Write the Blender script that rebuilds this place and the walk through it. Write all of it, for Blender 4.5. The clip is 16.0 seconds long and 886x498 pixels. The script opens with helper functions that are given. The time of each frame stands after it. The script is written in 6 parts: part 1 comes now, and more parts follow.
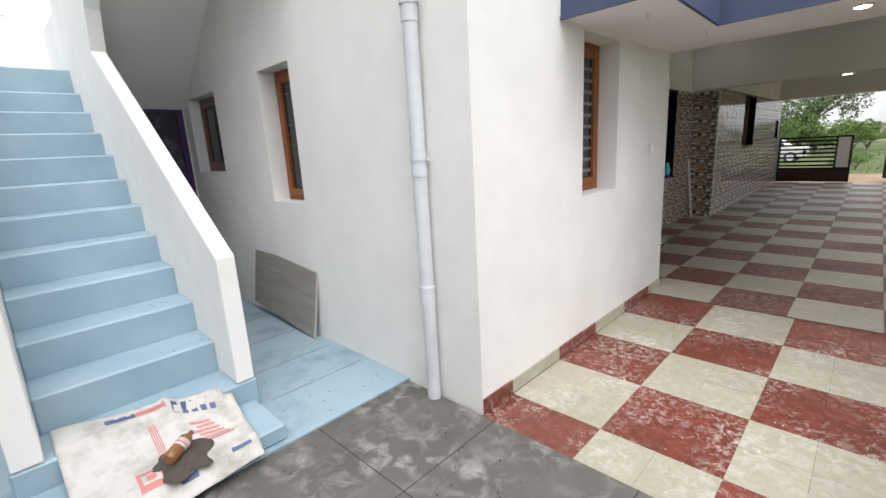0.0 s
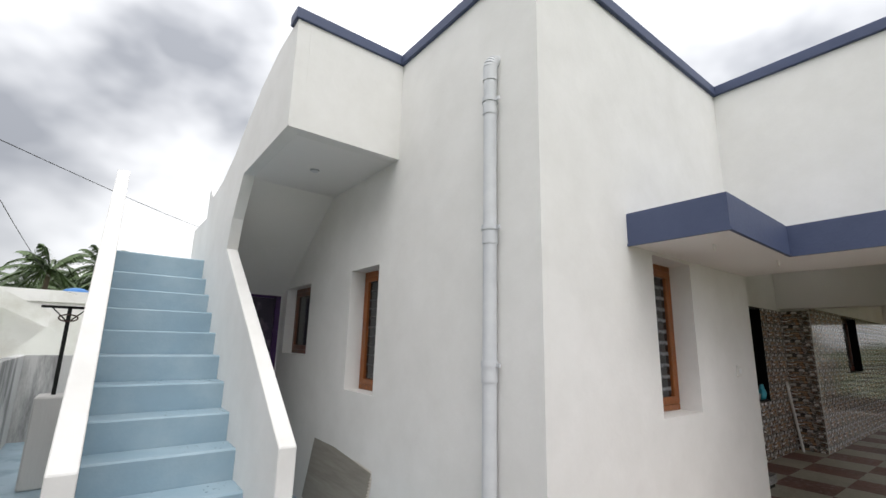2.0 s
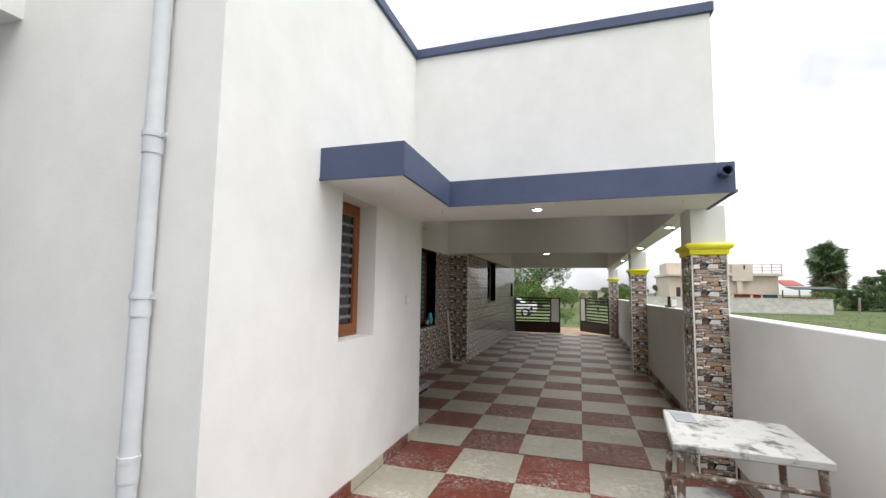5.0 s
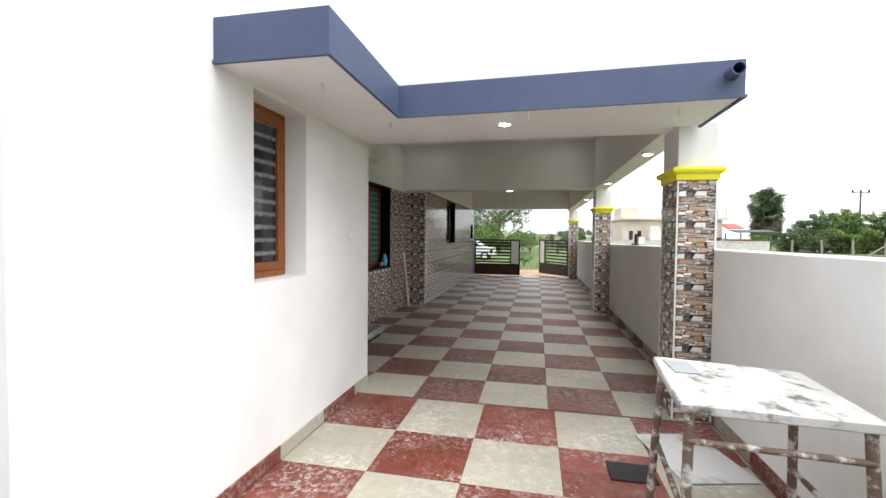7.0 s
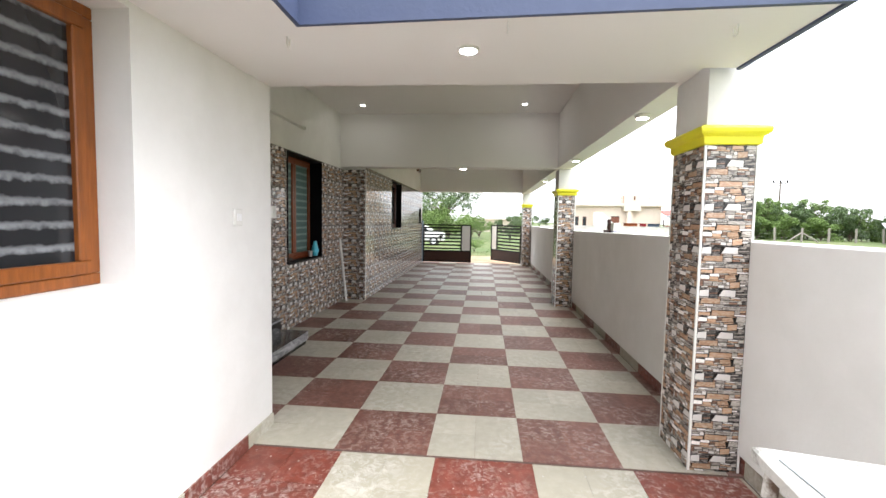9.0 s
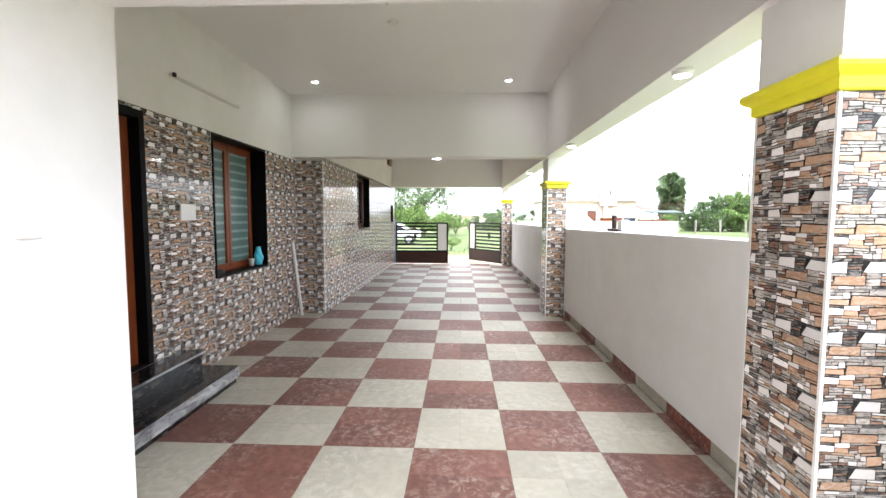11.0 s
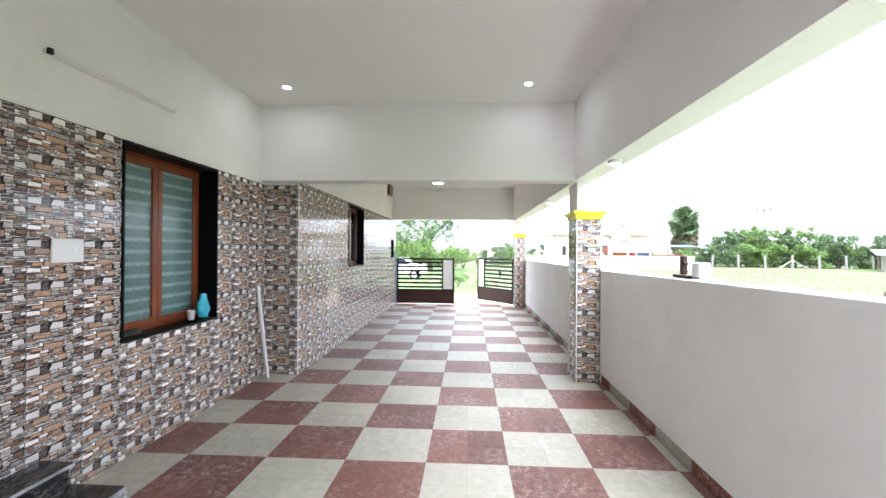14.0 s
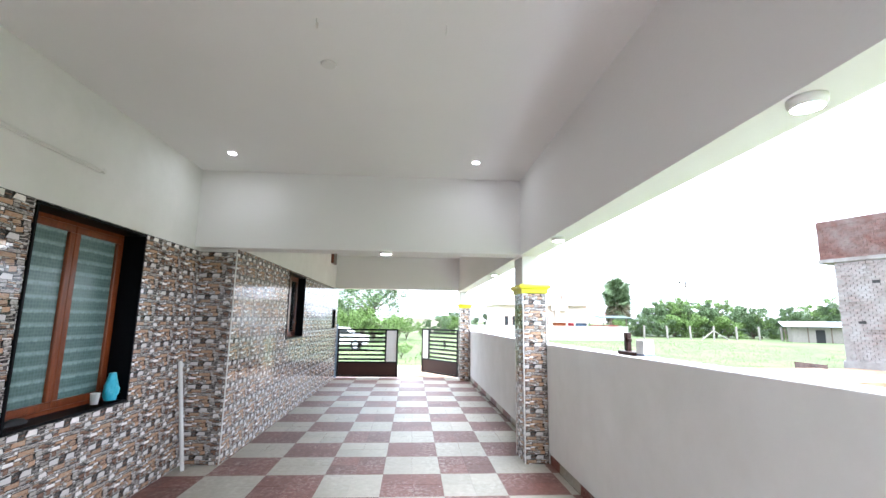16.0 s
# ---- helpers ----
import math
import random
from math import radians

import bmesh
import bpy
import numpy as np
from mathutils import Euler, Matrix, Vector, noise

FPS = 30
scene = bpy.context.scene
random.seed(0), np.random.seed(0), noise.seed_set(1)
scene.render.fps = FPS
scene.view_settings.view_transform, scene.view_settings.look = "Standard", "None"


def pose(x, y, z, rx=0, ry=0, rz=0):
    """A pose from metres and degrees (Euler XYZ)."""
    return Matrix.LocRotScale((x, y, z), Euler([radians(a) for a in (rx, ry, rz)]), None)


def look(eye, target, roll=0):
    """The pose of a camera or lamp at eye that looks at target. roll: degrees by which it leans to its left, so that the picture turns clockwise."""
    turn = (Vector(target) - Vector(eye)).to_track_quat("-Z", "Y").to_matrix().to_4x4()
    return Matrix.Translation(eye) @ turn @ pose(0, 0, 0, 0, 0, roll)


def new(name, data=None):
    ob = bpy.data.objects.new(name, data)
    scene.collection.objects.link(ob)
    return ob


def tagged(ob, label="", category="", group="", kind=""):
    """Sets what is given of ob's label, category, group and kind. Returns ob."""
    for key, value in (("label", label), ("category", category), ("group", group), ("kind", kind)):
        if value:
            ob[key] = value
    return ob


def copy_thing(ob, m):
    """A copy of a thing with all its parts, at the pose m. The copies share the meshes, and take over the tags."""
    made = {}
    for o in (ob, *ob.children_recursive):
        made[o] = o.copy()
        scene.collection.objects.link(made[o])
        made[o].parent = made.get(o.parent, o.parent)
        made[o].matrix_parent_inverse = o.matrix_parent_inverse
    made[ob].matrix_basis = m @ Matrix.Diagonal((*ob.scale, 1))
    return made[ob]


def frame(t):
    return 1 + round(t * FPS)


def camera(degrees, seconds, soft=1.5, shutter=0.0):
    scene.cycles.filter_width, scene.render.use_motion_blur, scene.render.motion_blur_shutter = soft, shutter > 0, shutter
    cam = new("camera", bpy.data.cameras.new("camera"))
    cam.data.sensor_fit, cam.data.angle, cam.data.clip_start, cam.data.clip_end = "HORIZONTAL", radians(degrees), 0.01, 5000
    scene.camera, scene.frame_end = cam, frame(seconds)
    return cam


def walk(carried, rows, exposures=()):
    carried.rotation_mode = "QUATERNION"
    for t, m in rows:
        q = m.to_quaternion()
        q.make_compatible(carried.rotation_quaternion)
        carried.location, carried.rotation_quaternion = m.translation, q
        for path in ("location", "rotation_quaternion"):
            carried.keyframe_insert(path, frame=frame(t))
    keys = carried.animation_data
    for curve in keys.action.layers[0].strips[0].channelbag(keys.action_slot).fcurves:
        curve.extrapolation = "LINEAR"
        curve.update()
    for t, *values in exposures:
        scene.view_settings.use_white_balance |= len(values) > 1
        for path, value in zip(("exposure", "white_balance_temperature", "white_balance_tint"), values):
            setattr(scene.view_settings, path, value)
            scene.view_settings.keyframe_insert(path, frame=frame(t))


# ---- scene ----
cam = camera(90.4, 16.0)
PATH = [
    (0, (-0.002, -0.015, 1.577), (1.386, 1.356, 1.136), -3.3),
    (0.5, (-0.03, -0.005, 1.595), (1.191, 1.562, 1.359), -2.5),
    (1, (-0.058, -0.027, 1.587), (1.044, 1.642, 1.595), -0.8),
    (1.5, (-0.074, -0.045, 1.634), (1.015, 1.618, 1.857), 0.1),
    (2, (-0.081, -0.06, 1.654), (1.104, 1.496, 2.069), 1.4),
    (2.5, (-0.091, -0.07, 1.693), (1.242, 1.313, 2.252), 2.2),
    (3, (-0.068, -0.087, 1.715), (1.452, 1.047, 2.351), 2.5),
    (3.5, (-0.02, -0.107, 1.695), (1.662, 0.768, 2.332), 2.0),
    (4, (0.027, -0.15, 1.676), (1.824, 0.549, 2.206), 1.6),
    (4.5, (0.083, -0.176, 1.628), (1.953, 0.439, 1.985), 1.2),
    (5, (0.104, -0.207, 1.587), (2.006, 0.385, 1.769), 0.8),
    (5.2, (0.121, -0.231, 1.573), (2.027, 0.364, 1.689), 0.7),
    (7.5, (1.06, 0.001, 1.471), (3.025, 0.363, 1.374), 0.7),
    (8, (1.358, 0.081, 1.486), (3.336, 0.36, 1.378), 0.7),
    (8.5, (1.655, 0.084, 1.463), (3.639, 0.304, 1.34), 0.8),
    (9, (1.943, 0.062, 1.475), (3.93, 0.247, 1.344), 1.0),
    (9.2, (2.058, 0.084, 1.452), (4.048, 0.247, 1.335), 1.2),
    (11.5, (3.318, 0.095, 1.503), (5.311, 0.169, 1.354), 0.1),
    (12, (3.588, 0.026, 1.501), (5.58, 0.137, 1.356), 0.1),
    (12.5, (3.837, 0.056, 1.504), (5.828, 0.18, 1.368), 0.3),
    (13, (4.06, 0.132, 1.53), (6.053, 0.243, 1.414), -0.0),
    (13.5, (4.235, 0.128, 1.542), (6.23, 0.243, 1.471), 0.2),
    (14, (4.385, 0.088, 1.55), (6.381, 0.205, 1.558), 0.4),
    (14.5, (4.432, 0.129, 1.577), (6.427, 0.209, 1.682), 0.5),
    (15, (4.439, 0.168, 1.587), (6.427, 0.206, 1.804), 0.8),
    (15.5, (4.435, 0.167, 1.6), (6.412, 0.133, 1.9), 1.1),
    (16, (4.459, 0.13, 1.599), (6.429, -0.003, 1.918), 0.8),
]

EXPOSURES = [(0, 0.9, 6500, 10), (1.0, 0.72, 6500, 10), (1.5, 0.53, 6550, 10), (2.5, 0.38, 6550, 10), (3.5, 0.36, 6600, 10), (4.5, 0.6, 6550, 10), (5, 0.8, 6500, 10),
             (7.5, 1.45, 6400, 10), (9, 1.95, 6400, 10), (11.5, 2.72, 6050, 10), (13, 2.92, 5850, 10), (16, 2.8, 5600, 10)]
walk(cam, [(t, look(eye, target, roll)) for t, eye, target, roll in PATH], EXPOSURES)

# ---- world and sun ----
SUN_EL, SUN_AZ = 61.0, 160.0
world = bpy.data.worlds.new("overcast_sky")
scene.world = world
world.use_nodes = True
wn, wl = world.node_tree.nodes, world.node_tree.links
wn.clear()
w_out, w_bg = wn.new("ShaderNodeOutputWorld"), wn.new("ShaderNodeBackground")
w_sky = wn.new("ShaderNodeTexSky")
w_sky.sky_type, w_sky.sun_disc = "NISHITA", False
w_sky.sun_elevation, w_sky.sun_rotation = radians(SUN_EL), radians(SUN_AZ)
w_co, w_map = wn.new("ShaderNodeTexCoord"), wn.new("ShaderNodeMapping")
w_map.inputs["Scale"].default_value = (1.0, 1.0, 1.5)
w_map.inputs["Location"].default_value = (0.35, 1.9, 0.2)
w_noise, w_ramp, w_mix = wn.new("ShaderNodeTexNoise"), wn.new("ShaderNodeValToRGB"), wn.new("ShaderNodeMix")
w_noise.inputs["Scale"].default_value, w_noise.inputs["Detail"].default_value = 1.9, 4.5
w_noise.inputs["Roughness"].default_value = 0.52
w_ramp.color_ramp.elements[0].position, w_ramp.color_ramp.elements[0].color = 0.36, (3.5, 3.65, 4.0, 1)
w_ramp.color_ramp.elements[1].position, w_ramp.color_ramp.elements[1].color = 0.64, (13.0, 13.1, 13.3, 1)
w_mix.data_type = "RGBA"
w_mix.inputs["Factor"].default_value = 0.93
wl.new(w_co.outputs["Generated"], w_map.inputs["Vector"])
wl.new(w_map.outputs["Vector"], w_noise.inputs["Vector"])
wl.new(w_noise.outputs["Fac"], w_ramp.inputs["Fac"])
wl.new(w_sky.outputs["Color"], w_mix.inputs["A"])
wl.new(w_ramp.outputs["Color"], w_mix.inputs["B"])
w_sep, w_up, w_mul = wn.new("ShaderNodeSeparateXYZ"), wn.new("ShaderNodeMapRange"), wn.new("ShaderNodeVectorMath")
w_up.inputs["From Min"].default_value, w_up.inputs["From Max"].default_value = 0.0, 1.0
w_up.inputs["To Min"].default_value, w_up.inputs["To Max"].default_value = 0.72, 1.45
w_mul.operation = "MULTIPLY"
wl.new(w_co.outputs["Generated"], w_sep.inputs["Vector"])
wl.new(w_sep.outputs["Z"], w_up.inputs["Value"])
wl.new(w_mix.outputs["Result"], w_mul.inputs[0])
wl.new(w_up.outputs["Result"], w_mul.inputs[1])
wl.new(w_mul.outputs["Vector"], w_bg.inputs["Color"])
w_bg.inputs["Strength"].default_value = 0.1
wl.new(w_bg.outputs["Background"], w_out.inputs["Surface"])

sun = new("sun", bpy.data.lights.new("sun", "SUN"))
sun.data.energy, sun.data.angle, sun.data.color = 1.3, radians(50), (1.0, 0.98, 0.95)
sun.matrix_world = look((0, 0, 30), (5.7, 15.6, 0))

# ---- materials ----
def mat(name, colour, rough=0.6, metal=0.0, vary=0.12, scale=8.0, bump=0.02, bump_scale=60.0, second=None, second_amount=0.0,
        second_scale=2.0, second_edge=0.08, warp=0.0, patch=0.0, per_object=0.0, per_island=0.0, coat=0.0, stretch=(1, 1, 1), spec=0.5):
    """A procedural surface: base colour, fine grain, larger stains of a second colour, relief."""
    m = bpy.data.materials.new(name)
    m.use_nodes = True
    n, l = m.node_tree.nodes, m.node_tree.links
    b = n["Principled BSDF"]
    b.inputs["Roughness"].default_value, b.inputs["Metallic"].default_value = rough, metal
    b.inputs["Coat Weight"].default_value, b.inputs["Coat Roughness"].default_value = coat, 0.08
    b.inputs["Specular IOR Level"].default_value = spec
    co, mp = n.new("ShaderNodeTexCoord"), n.new("ShaderNodeMapping")
    mp.inputs["Scale"].default_value = stretch
    geo = n.new("ShaderNodeNewGeometry")
    l.new(geo.outputs["Position"], mp.inputs["Vector"])
    fine = n.new("ShaderNodeTexNoise")
    fine.inputs["Scale"].default_value, fine.inputs["Detail"].default_value = scale, 6.0
    l.new(mp.outputs["Vector"], fine.inputs["Vector"])
    hsv = n.new("ShaderNodeHueSaturation")
    hsv.inputs["Color"].default_value = (*colour, 1)
    val = n.new("ShaderNodeMapRange")
    val.inputs["To Min"].default_value, val.inputs["To Max"].default_value = 1 - vary, 1 + vary
    l.new(fine.outputs["Fac"], val.inputs["Value"])
    last = val.outputs["Result"]
    for amount, node, socket in ((per_object, "ShaderNodeObjectInfo", "Random"), (per_island, "ShaderNodeNewGeometry", "Random Per Island")):
        if amount:
            src, rng, mul = n.new(node), n.new("ShaderNodeMapRange"), n.new("ShaderNodeMath")
            rng.inputs["To Min"].default_value, rng.inputs["To Max"].default_value = 1 - amount, 1 + amount
            mul.operation = "MULTIPLY"
            l.new(src.outputs[socket], rng.inputs["Value"])
            l.new(rng.outputs["Result"], mul.inputs[0])
            l.new(last, mul.inputs[1])
            last = mul.outputs["Value"]
    l.new(last, hsv.inputs["Value"])
    colour_out = hsv.outputs["Color"]
    if second:
        big, ramp, mix = n.new("ShaderNodeTexNoise"), n.new("ShaderNodeMapRange"), n.new("ShaderNodeMix")
        big.inputs["Scale"].default_value, big.inputs["Detail"].default_value, big.inputs["Roughness"].default_value = second_scale, 8.0, 0.65
        big.inputs["Distortion"].default_value = warp
        l.new(mp.outputs["Vector"], big.inputs["Vector"])
        mid = 0.72 - 0.44 * second_amount
        ramp.inputs["From Min"].default_value, ramp.inputs["From Max"].default_value = mid - second_edge, mid + second_edge
        l.new(big.outputs["Fac"], ramp.inputs["Value"])
        mix.data_type = "RGBA"
        amount_out = ramp.outputs["Result"]
        if patch:
            low, lim, both = n.new("ShaderNodeTexNoise"), n.new("ShaderNodeMapRange"), n.new("ShaderNodeMath")
            low.inputs["Scale"].default_value, low.inputs["Detail"].default_value = patch, 3.0
            lim.inputs["From Min"].default_value, lim.inputs["From Max"].default_value = 0.40, 0.66
            lim.inputs["To Min"].default_value = 0.10
            both.operation = "MULTIPLY"
            l.new(mp.outputs["Vector"], low.inputs["Vector"])
            l.new(low.outputs["Fac"], lim.inputs["Value"])
            l.new(lim.outputs["Result"], both.inputs[0])
            l.new(amount_out, both.inputs[1])
            amount_out = both.outputs["Value"]
        l.new(amount_out, mix.inputs["Factor"])
        l.new(colour_out, mix.inputs["A"])
        mix.inputs["B"].default_value = (*second, 1)
        colour_out = mix.outputs["Result"]
    l.new(colour_out, b.inputs["Base Color"])
    if bump:
        rel, bn = n.new("ShaderNodeTexNoise"), n.new("ShaderNodeBump")
        rel.inputs["Scale"].default_value, rel.inputs["Detail"].default_value = bump_scale, 4.0
        l.new(mp.outputs["Vector"], rel.inputs["Vector"])
        bn.inputs["Strength"].default_value, bn.inputs["Distance"].default_value = 0.5, bump
        l.new(rel.outputs["Fac"], bn.inputs["Height"])
        l.new(bn.outputs["Normal"], b.inputs["Normal"])
    return m


def glow(name, colour, strength):
    m = bpy.data.materials.new(name)
    m.use_nodes = True
    b = m.node_tree.nodes["Principled BSDF"]
    b.inputs["Base Color"].default_value = (0.8, 0.8, 0.8, 1)
    b.inputs["Emission Color"].default_value, b.inputs["Emission Strength"].default_value = (*colour, 1), strength
    return m


M_WHITE = mat("white_wall_paint", (0.79, 0.78, 0.762), 0.75, vary=0.03, scale=2.5, bump=0.0016, bump_scale=38, second=(0.70, 0.69, 0.665), second_amount=0.36, second_scale=2.0, second_edge=0.22)
M_CEIL = mat("ceiling_paint", (0.80, 0.785, 0.77), 0.7, vary=0.02, scale=2, bump=0.002, bump_scale=40)
M_NAVY = mat("navy_band_paint", (0.050, 0.067, 0.135), 0.55, vary=0.1, scale=5, bump=0.003, bump_scale=50, second=(0.066, 0.085, 0.16), second_amount=0.4, second_scale=3, second_edge=0.2)
M_YELLOW = mat("yellow_paint", (0.80, 0.74, 0.02), 0.45, vary=0.06, bump=0.003)
M_BLUE = mat("pale_blue_floor_paint", (0.255, 0.362, 0.435), 0.5, vary=0.08, scale=5, bump=0.002, bump_scale=55, second=(0.34, 0.44, 0.50), second_amount=0.35, second_scale=2.2, second_edge=0.16)
M_BLUE_WORN = mat("worn_pale_blue_paint", (0.31, 0.41, 0.475), 0.55, vary=0.1, scale=5, bump=0.004, bump_scale=50, second=(0.17, 0.25, 0.31), second_amount=0.27, second_scale=1.6, second_edge=0.08)
M_CEMENT = mat("grey_cement_floor", (0.098, 0.093, 0.085), 0.6, vary=0.42, scale=3.0, bump=0.010, bump_scale=45, second=(0.30, 0.29, 0.27), second_amount=0.36, second_scale=8.0, second_edge=0.09, warp=0.5, patch=2.6)
M_CEMENT_WALL = mat("bare_cement_render", (0.55, 0.545, 0.53), 0.85, vary=0.14, scale=4, bump=0.006, bump_scale=50, second=(0.19, 0.19, 0.187), second_amount=0.34, second_scale=2.2, second_edge=0.07, stretch=(1, 1, 0.22))
M_DIRTY = mat("mould_stained_wall", (0.60, 0.58, 0.55), 0.9, vary=0.15, scale=4, bump=0.006, second=(0.10, 0.095, 0.09), second_amount=0.45, second_scale=1.6, second_edge=0.15, stretch=(1, 1, 0.3))
M_REDTILE = mat("red_cement_tile", (0.162, 0.040, 0.026), 0.42, vary=0.5, scale=15, bump=0.002, bump_scale=26, second=(0.50, 0.44, 0.41), second_amount=0.345, second_scale=26.0, second_edge=0.09, warp=0.7, patch=2.1, per_object=0.14, per_island=0.14, spec=0.5)
M_BEIGETILE = mat("beige_cement_tile", (0.36, 0.333, 0.262), 0.42, vary=0.14, scale=12, bump=0.0015, bump_scale=24, second=(0.60, 0.585, 0.54), second_amount=0.31, second_scale=18.0, second_edge=0.14, warp=0.8, patch=2.1, per_object=0.07, per_island=0.07, spec=0.5)
M_REDTILE_FILM = mat("dust_filmed_red_tile", (0.148, 0.060, 0.044), 0.5, vary=0.55, scale=22, bump=0.003, bump_scale=30, second=(0.36, 0.30, 0.27), second_amount=0.32, second_scale=22.0, second_edge=0.10, warp=1.0, patch=2.1, per_object=0.18, per_island=0.18, spec=0.5)
M_BEIGETILE_FILM = mat("dust_filmed_beige_tile", (0.37, 0.345, 0.28), 0.5, vary=0.16, scale=18, bump=0.002, bump_scale=28, second=(0.49, 0.47, 0.415), second_amount=0.33, second_scale=18.0, second_edge=0.12, warp=0.8, patch=2.1, per_object=0.08, per_island=0.08, spec=0.5)
M_GROUT = mat("floor_joint", (0.15, 0.10, 0.085), 0.9, bump=0.004)
M_CEMENT_JOINT = mat("cement_joint", (0.045, 0.042, 0.038), 0.9, bump=0.002)
M_STONE = [mat("stone_print_" + n, c, 0.3, vary=v, scale=45, bump=0.003, bump_scale=110, second=s, second_amount=a, second_scale=26, second_edge=0.09, warp=1.2, per_island=0.24, coat=1.0, stretch=(1, 1, 3.0), spec=0.0)
           for n, c, s, a, v in (("white", (0.77, 0.73, 0.70), (0.66, 0.60, 0.57), 0.25, 0.10), ("orange", (0.40, 0.24, 0.15), (0.52, 0.39, 0.29), 0.38, 0.3),
                                 ("brown", (0.26, 0.155, 0.11), (0.07, 0.042, 0.032), 0.34, 0.4), ("grey", (0.43, 0.385, 0.345), (0.09, 0.08, 0.07), 0.35, 0.4),
                                 ("slate", (0.18, 0.165, 0.155), (0.014, 0.012, 0.012), 0.48, 0.5))]
M_JOINT = mat("stone_print_joint", (0.012, 0.010, 0.009), 0.4, vary=0.3, scale=40, bump=0.0, coat=0.7, spec=0.0)
M_STRIP = mat("white_corner_strip", (0.75, 0.74, 0.70), 0.4, vary=0.05, bump=0.0)
M_GRANITE = mat("black_granite", (0.010, 0.010, 0.011), 0.13, vary=0.5, scale=60, bump=0.0, second=(0.13, 0.115, 0.105), second_amount=0.27, second_scale=18, second_edge=0.10, warp=1.0, stretch=(0.6, 1.6, 1.6), spec=0.32)
# pale granite: lime stain on the lower riser, painted highlight on the upper nosing
M_GRANITE_EDGE = mat("lime_stain_and_highlight_edge", (0.13, 0.13, 0.135), 0.4, vary=0.6, scale=25, bump=0.001, second=(0.52, 0.52, 0.53), second_amount=0.42, second_scale=9, second_edge=0.14, warp=1.2, stretch=(0.6, 1.5, 1.5))
M_GRANITE_PLAIN = mat("black_granite_reveal", (0.004, 0.004, 0.005), 0.4, vary=0.3, scale=50, bump=0.0, spec=0.06)
M_WOOD = mat("polished_teak", (0.265, 0.083, 0.017), 0.36, vary=0.35, scale=9, bump=0.002, bump_scale=40, second=(0.15, 0.042, 0.009), second_amount=0.35, second_scale=5, second_edge=0.2, stretch=(6, 6, 0.7), coat=0.12, spec=0.3)
M_WOOD_RED = mat("red_polished_teak", (0.21, 0.050, 0.012), 0.28, vary=0.35, scale=9, bump=0.002, bump_scale=40, second=(0.11, 0.026, 0.009), second_amount=0.35, second_scale=5, second_edge=0.2, stretch=(6, 6, 0.7), coat=0.12, spec=0.3)
M_WOOD_DARK = mat("dark_teak", (0.17, 0.048, 0.018), 0.3, vary=0.35, scale=9, bump=0.002, bump_scale=40, second=(0.08, 0.022, 0.01), second_amount=0.4, second_scale=5, second_edge=0.2, stretch=(6, 6, 0.7), coat=0.3)
M_PURPLE = mat("purple_door_paint", (0.045, 0.008, 0.085), 0.4, vary=0.1)
M_PURPLE_DOOR = mat("printed_plastic_door", (0.025, 0.014, 0.04), 0.4, vary=0.3, scale=6, second=(0.14, 0.11, 0.15), second_amount=0.15, second_scale=4)
def banded_glass(name, dark, light, period, cells=0.0, rough=0.12, fuzz=0.35):
    """Figured window glass: soft pale bands of the grille behind it, dust, and small pressed cells."""
    m = bpy.data.materials.new(name)
    m.use_nodes = True
    n, l = m.node_tree.nodes, m.node_tree.links
    b = n["Principled BSDF"]
    b.inputs["Roughness"].default_value = rough
    geo, sep = n.new("ShaderNodeNewGeometry"), n.new("ShaderNodeSeparateXYZ")
    l.new(geo.outputs["Position"], sep.inputs["Vector"])
    wob = n.new("ShaderNodeTexNoise")
    wob.inputs["Scale"].default_value, wob.inputs["Detail"].default_value = 30.0, 5.0
    l.new(geo.outputs["Position"], wob.inputs["Vector"])

    def calc(op, a, c):
        k = n.new("ShaderNodeMath")
        k.operation = op
        for q, x in zip(k.inputs, (a, c)):
            if isinstance(x, (int, float)):
                q.default_value = x
            else:
                l.new(x, q)
        return k.outputs["Value"]

    z = calc("ADD", sep.outputs["Z"], calc("MULTIPLY", calc("SUBTRACT", wob.outputs["Fac"], 0.5), period * fuzz))
    wave = calc("SINE", calc("MULTIPLY", z, 2 * math.pi / period), 0.0)
    rng = n.new("ShaderNodeMapRange")
    rng.inputs["From Min"].default_value, rng.inputs["From Max"].default_value = 0.25, 0.95
    l.new(wave, rng.inputs["Value"])
    dust = n.new("ShaderNodeMapRange")
    dust.inputs["From Min"].default_value, dust.inputs["From Max"].default_value = 0.3, 0.7
    dust.inputs["To Min"].default_value = 0.45
    l.new(wob.outputs["Fac"], dust.inputs["Value"])
    fac = calc("MULTIPLY", rng.outputs["Result"], dust.outputs["Result"])
    if cells:
        vor = n.new("ShaderNodeTexVoronoi")
        vor.inputs["Scale"].default_value, vor.inputs["Randomness"].default_value = cells, 0.25
        l.new(geo.outputs["Position"], vor.inputs["Vector"])
        fac = calc("ADD", calc("MULTIPLY", fac, 0.7), calc("MULTIPLY", vor.outputs["Distance"], 0.45))
    mix = n.new("ShaderNodeMix")
    mix.data_type = "RGBA"
    mix.inputs["A"].default_value, mix.inputs["B"].default_value = (*dark, 1), (*light, 1)
    l.new(fac, mix.inputs["Factor"])
    l.new(mix.outputs["Result"], b.inputs["Base Color"])
    bn = n.new("ShaderNodeBump")
    bn.inputs["Strength"].default_value, bn.inputs["Distance"].default_value = 0.25, 0.002
    l.new(fac, bn.inputs["Height"])
    l.new(bn.outputs["Normal"], b.inputs["Normal"])
    return m


